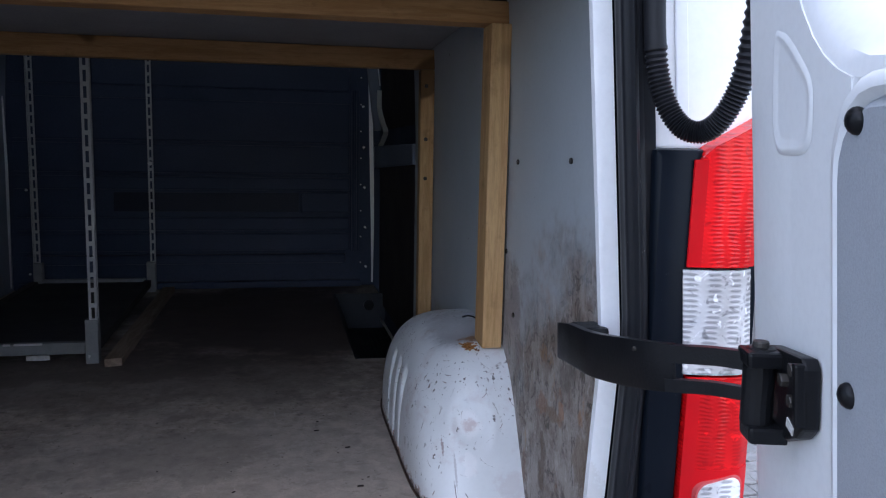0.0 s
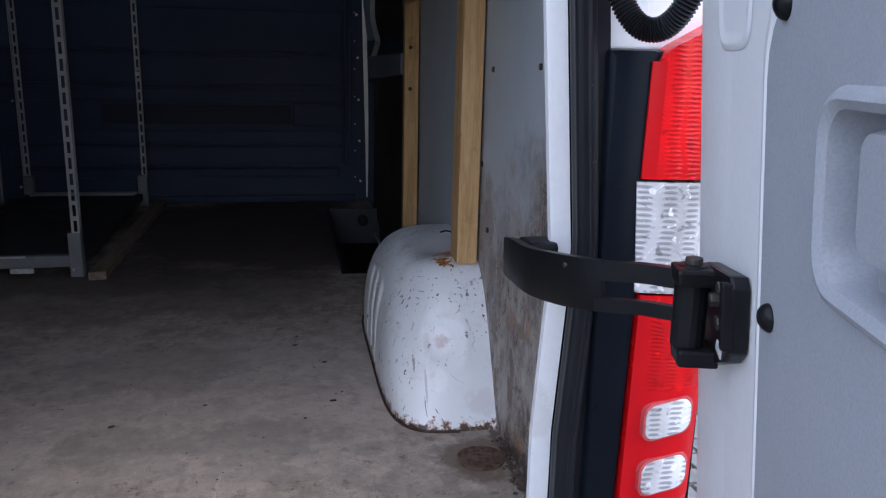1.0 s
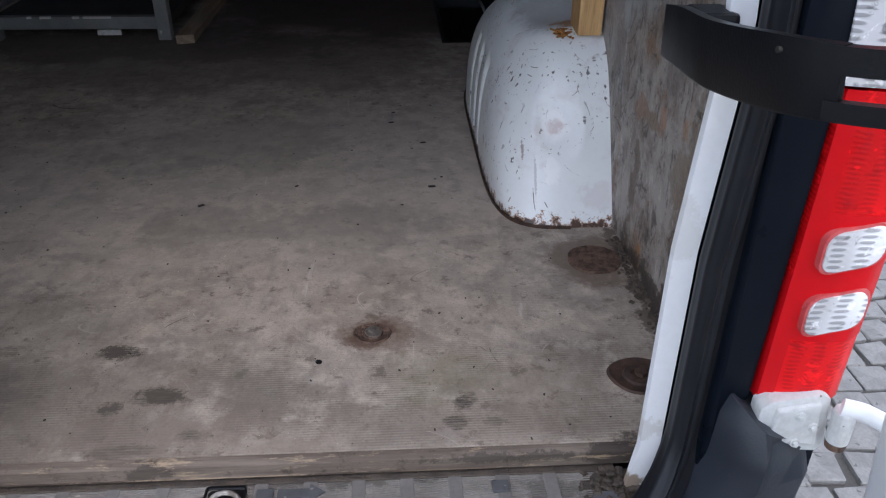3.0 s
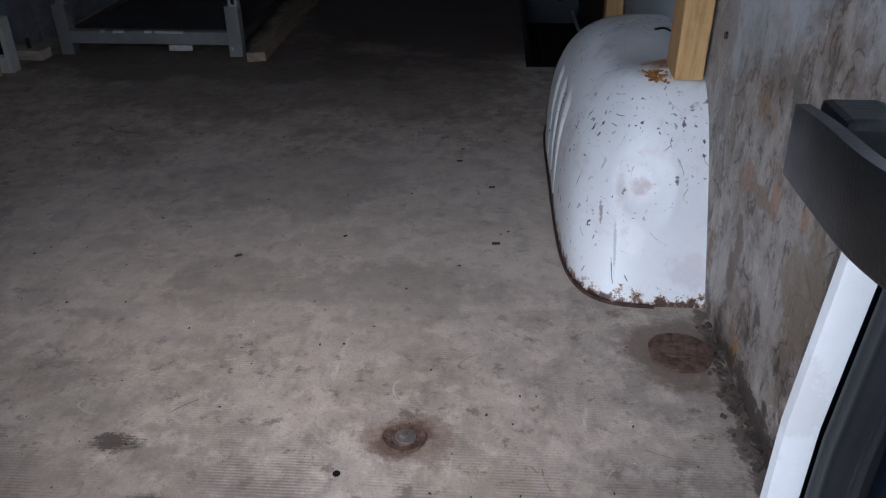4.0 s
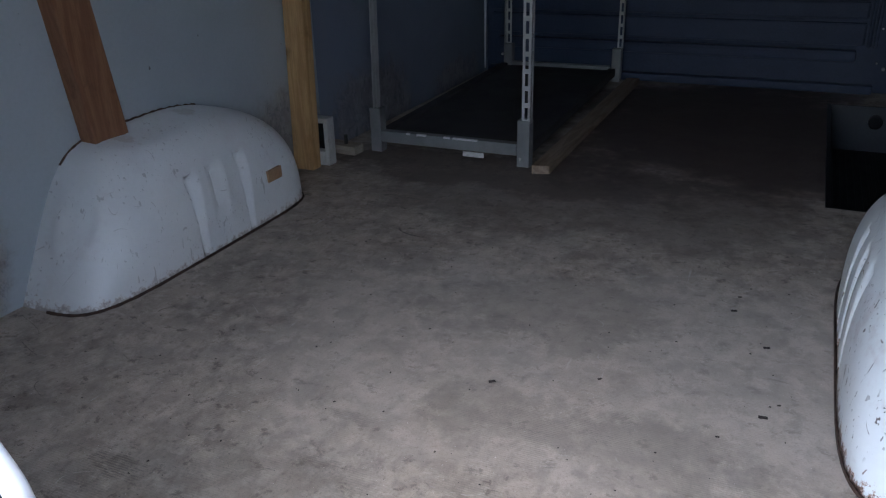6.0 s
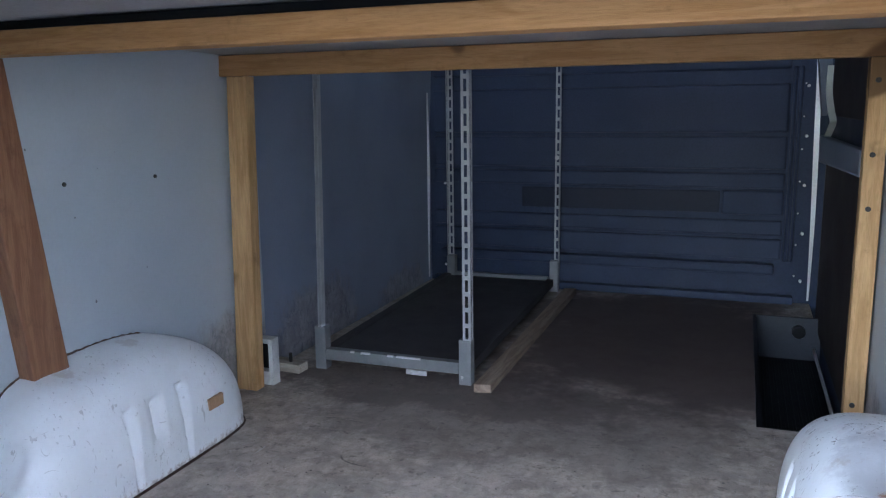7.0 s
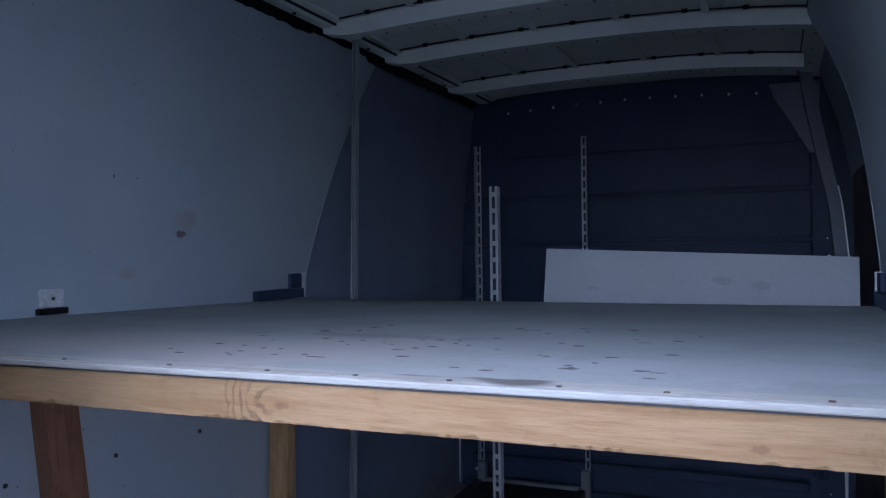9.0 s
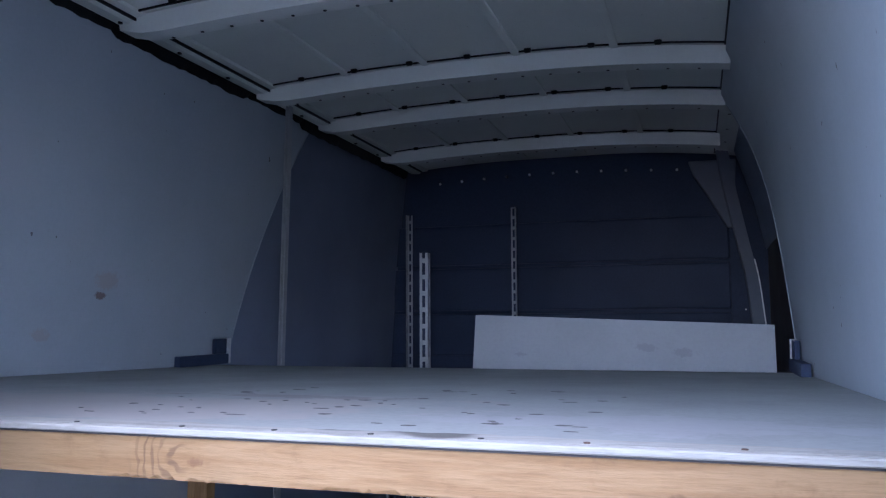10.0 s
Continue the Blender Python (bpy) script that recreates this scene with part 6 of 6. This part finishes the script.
part("nail", cyl((-0.80, 1.81, 0.045), 0.006, 0.03, "z", 8), SCREW, blk)
brc = thing("steel_bracket", (-0.82, 1.68, 0), "chipped white steel bracket on the floor by the post", "bracket")
part("plate", box(-0.848, -0.834, 1.66, 1.70, 0.001, 0.15, 0.002, 2), INNER_WHITE, brc)
part("plate_right", box(-0.786, -0.772, 1.66, 1.70, 0.001, 0.15, 0.002), INNER_WHITE, brc)
part("plate_top", box(-0.834, -0.786, 1.66, 1.70, 0.135, 0.150, 0.002), INNER_WHITE, brc)
part("plate_low", box(-0.834, -0.786, 1.66, 1.70, 0.001, 0.045, 0.002), INNER_WHITE, brc)
part("backing", box(-0.834, -0.786, 1.69, 1.70, 0.045, 0.135), BLACK, brc)

# step well cut into the floor at the sliding side door
# lighter than the black sides: light from the rear opening is in this colour
STEPEND = material("lit_step_end_panel", (0.036, 0.041, 0.052), 0.5, second=(0.027, 0.031, 0.040), scale=6, bump=0.05, spec=0.25)
step = structure("step_well", prism([(0.655, 1.815), (0.898, 1.815), (0.898, 3.018), (0.655, 3.018)], "z", -0.185, -0.165), BLACK, "black plastic step sunk in the floor at the side door", "step")
part("inner_side", box(0.6405, 0.654, 1.801, 3.030, -0.185, -0.0005), BLACK, step)
part("rear_side", box(0.655, 0.867, 1.801, 1.814, -0.185, -0.0005), BLACK, step)
part("front_side", prism([(2.985, -0.165), (3.029, -0.165), (3.029, -0.0005), (3.012, -0.0005)], "x", 0.655, 0.897), STEPEND, step, "blue-grey end panel of the step, lit tone put into its colour")
for k in range(9):
    x = 0.675 + 0.022 * k
    part("tread_rib", box(x, x + 0.010, 1.85, 2.95, -0.1655, -0.161, 0.0015, 1), BLACK, step)
part("grommet", cyl((0.815, 2.992, -0.052), 0.026, 0.030, "y", 18, 0.005), BLACK, step, "round black grommet")
part("sill_strip", sweep([(0.874, 1.95, -0.120), (0.874, 2.5, -0.120), (0.872, 2.98, -0.118)], [(-0.004, -0.006), (0.004, -0.006), (0.004, 0.006), (-0.004, 0.006)]), BRIGHT, step, "pale worn metal sill strip")

# ---- floor fittings ----
def dish(x, y, r, mat, lab, deep=0.012):
    t = thing("floor_fixing", (x, y, 0), lab, "floor fixing", "floor fixings")
    own = bmesh.new()
    loops = []
    for rad, z in ((r, 0.0006), (r * 0.93, 0.003), (r * 0.8, 0.0012), (r * 0.55, 0.0008), (r * 0.5, 0.0035), (r * 0.3, 0.0045), (r * 0.26, 0.0015), (r * 0.1, 0.0012)):
        loops.append([own.verts.new((x + rad * math.cos(a) * (1 + 0.05 * math.sin(3 * a)), y + rad * math.sin(a) * 0.9, z)) for a in [2 * math.pi * k / 28 for k in range(28)]])
    for p, q in zip(loops, loops[1:]):
        for k in range(28):
            own.faces.new((p[k - 1], p[k], q[k], q[k - 1]))
    own.faces.new(loops[-1])
    part("washer", own, mat, t, "", True)
    if mat is RUST:
        part("grey_disc", cyl((x + 0.002, y, 0.0040), r * 0.46, 0.0035, "z", 22, 0.001), OLDSTEEL, t, "worn grey washer")
    part("bolt_head", cyl((x, y, 0.006), r * 0.2, 0.006, "z", 6, 0.001), OLDSTEEL if mat is RUST else mat, t)
    return t


dish(0.452, 0.300, 0.027, RUST, "rusty round floor bolt with a worn washer")
dish(0.803, 0.190, 0.043, DARKRUST, "dark rusty round dish sunk in the floor corner")
plate = thing("rusty_plate", (0.808, 0.487, 0), "rusty lashing plate flush in the floor beside the wall", "floor plate")
part("plate", prism(rounded(0.767, 0.850, 0.443, 0.527, 0.036), "z", 0.0005, 0.005, bevel=0.0015), RUST, plate)
part("boss", prism(rounded(0.785, 0.832, 0.470, 0.505, 0.015), "z", 0.005, 0.008, bevel=0.001), RUST, plate)
hl = thing("bolt_hole", (0.382, 0.24, 0), "small dark bolt hole in the floor", "hole")
part("rim", cyl((0.382, 0.24, 0.0006), 0.0045, 0.001, "z", 14), BLACK, hl)

crumbs = None
for k in range(240):
    x, y = rnd.uniform(-0.6, 0.84), 0.08 + 1.5 * rnd.random() ** 1.3
    if abs(x) > 0.64 and 0.6 < y < 1.45:
        continue
    s = rnd.uniform(0.0006, 0.0019)
    crumbs = box(-s, s, -s * rnd.uniform(0.3, 0.9), s * 0.6, 0, s * 0.5, 0, 1, crumbs, pose(x, y, 0.0003, 0, 0, rnd.uniform(0, 180)))
for x, y, s in ((0.482, 1.125, 0.006), (0.133, 0.713, 0.006), (0.299, 0.789, 0.004), (0.559, 0.777, 0.007), (0.487, 1.19, 0.004), (0.55, 1.0, 0.006), (0.50, 0.70, 0.003), (0.58, 0.82, 0.003)):
    crumbs = box(-s, s, -s * 0.5, s * 0.5, 0, 0.0015, 0.0005, 1, crumbs, pose(x, y, 0.0003, 0, 0, rnd.uniform(0, 60)))
tagged(part("floor_debris", crumbs, CHIP), "dark crumbs and grit scattered on the cargo floor", "debris", "", "stuff")
for side, pts in ((1, ((0.423, 0.692), (0.721, 0.685), (0.788, 0.496), (0.725, 0.371))), (-1, ((1.009, 0.694), (0.714, 0.704), (1.308, 0.687), (0.62, 0.596)))):
    for y, z in pts:
        t = thing("wall_rivet", (side * WALLX, y, z), "small dark rivet in the grey wall panel", "rivet", "wall rivets")
        part("head", cyl((side * (wall_x(z) - 0.001), y, z), 0.0052, 0.005, "x", 12, 0.001), SCREW, t)

heap = None
rdb = random.Random(17)
for k in range(120):
    gy, gs = rdb.triangular(0.10, 0.62, 0.40), rdb.uniform(0.0015, 0.006)
    heap = box(-gs, gs, -gs * 0.8, gs * 0.8, -gs * 0.3, gs * 0.5, gs * 0.2, 1, heap, pose(0.866 - abs(rdb.gauss(0, 0.010)), gy, gs * 0.25, rdb.uniform(-25, 25), rdb.uniform(-25, 25), rdb.uniform(0, 180)))
tagged(part("corner_debris", heap, GRIME), "dark damp dirt crumbs along the foot of the mouldy wall", "debris", "", "stuff")

# ---- yard ----
GZ = -0.68
structure("ground", box(-60, 60, -60, 60, GZ - 0.2, GZ - 0.012), JOINT, "grey paved yard with sandy joints", "ground")
pav = thing("pavement", (1.6, 0.2, GZ), "worn grey stone sett paving with sandy joints", "paving", kind="structure")
meshes = []
for v in range(9):
    # a worn sett: an uneven four-sided block with rounded edges
    corner = [(a * rnd.uniform(0.042, 0.053), b * rnd.uniform(0.042, 0.053)) for a, b in ((-1, -1), (1, -1), (1, 1), (-1, 1))]
    bmv = prism(corner, "z", -0.03, rnd.uniform(-0.001, 0.002), bevel=0.005)
    for vert in bmv.verts:
        vert.co.x += rnd.uniform(-0.0015, 0.0015)
        vert.co.y += rnd.uniform(-0.0015, 0.0015)
        vert.co.z += rnd.uniform(-0.0015, 0.0015)
    me = bpy.data.meshes.new("sett")
    bmv.to_mesh(me)
    bmv.free()
    me.materials.append(PAVER)
    meshes.append(me)
verts, faces = [], []
for i in range(76):
    for j in range(72):
        x = -3.495 + 0.105 * i + 0.031 * ((j * 7) % 5) + rnd.uniform(-0.008, 0.008)
        y = -3.22 + 0.105 * j + rnd.uniform(-0.006, 0.006)
        m = pose(x, y, GZ + rnd.uniform(-0.003, 0.002), rnd.uniform(-1.5, 1.5), rnd.uniform(-1.5, 1.5), rnd.uniform(-8, 8) + 90 * rnd.randrange(4))
        if 46 <= i < 61 and 34 <= j < 54:
            o = new("sett", meshes[rnd.randrange(9)])
            o.parent = pav
            o.matrix_parent_inverse = pav.matrix_basis.inverted()
            o.matrix_basis = m
        else:
            n = len(verts)
            for r, z in ((0.049, -0.03), (0.049, -0.004), (0.044, 0.001)):
                verts += [m @ Vector((r * a, r * b, z)) for a, b in ((-1, -1), (1, -1), (1, 1), (-1, 1))]
            faces += [(n + 8, n + 9, n + 10, n + 11)]
            faces += [(n + k, n + (k + 1) % 4, n + 4 + (k + 1) % 4, n + 4 + k) for k in range(4)] + [(n + 4 + k, n + 4 + (k + 1) % 4, n + 8 + (k + 1) % 4, n + 8 + k) for k in range(4)]
me = bpy.data.meshes.new("far_setts")
me.from_pydata(verts, [], faces)
me.materials.append(PAVER)
o = new("far_setts", me)
o.parent = pav
o.matrix_parent_inverse = pav.matrix_basis.inverted()
tagged(o, "", "", "", "stuff")
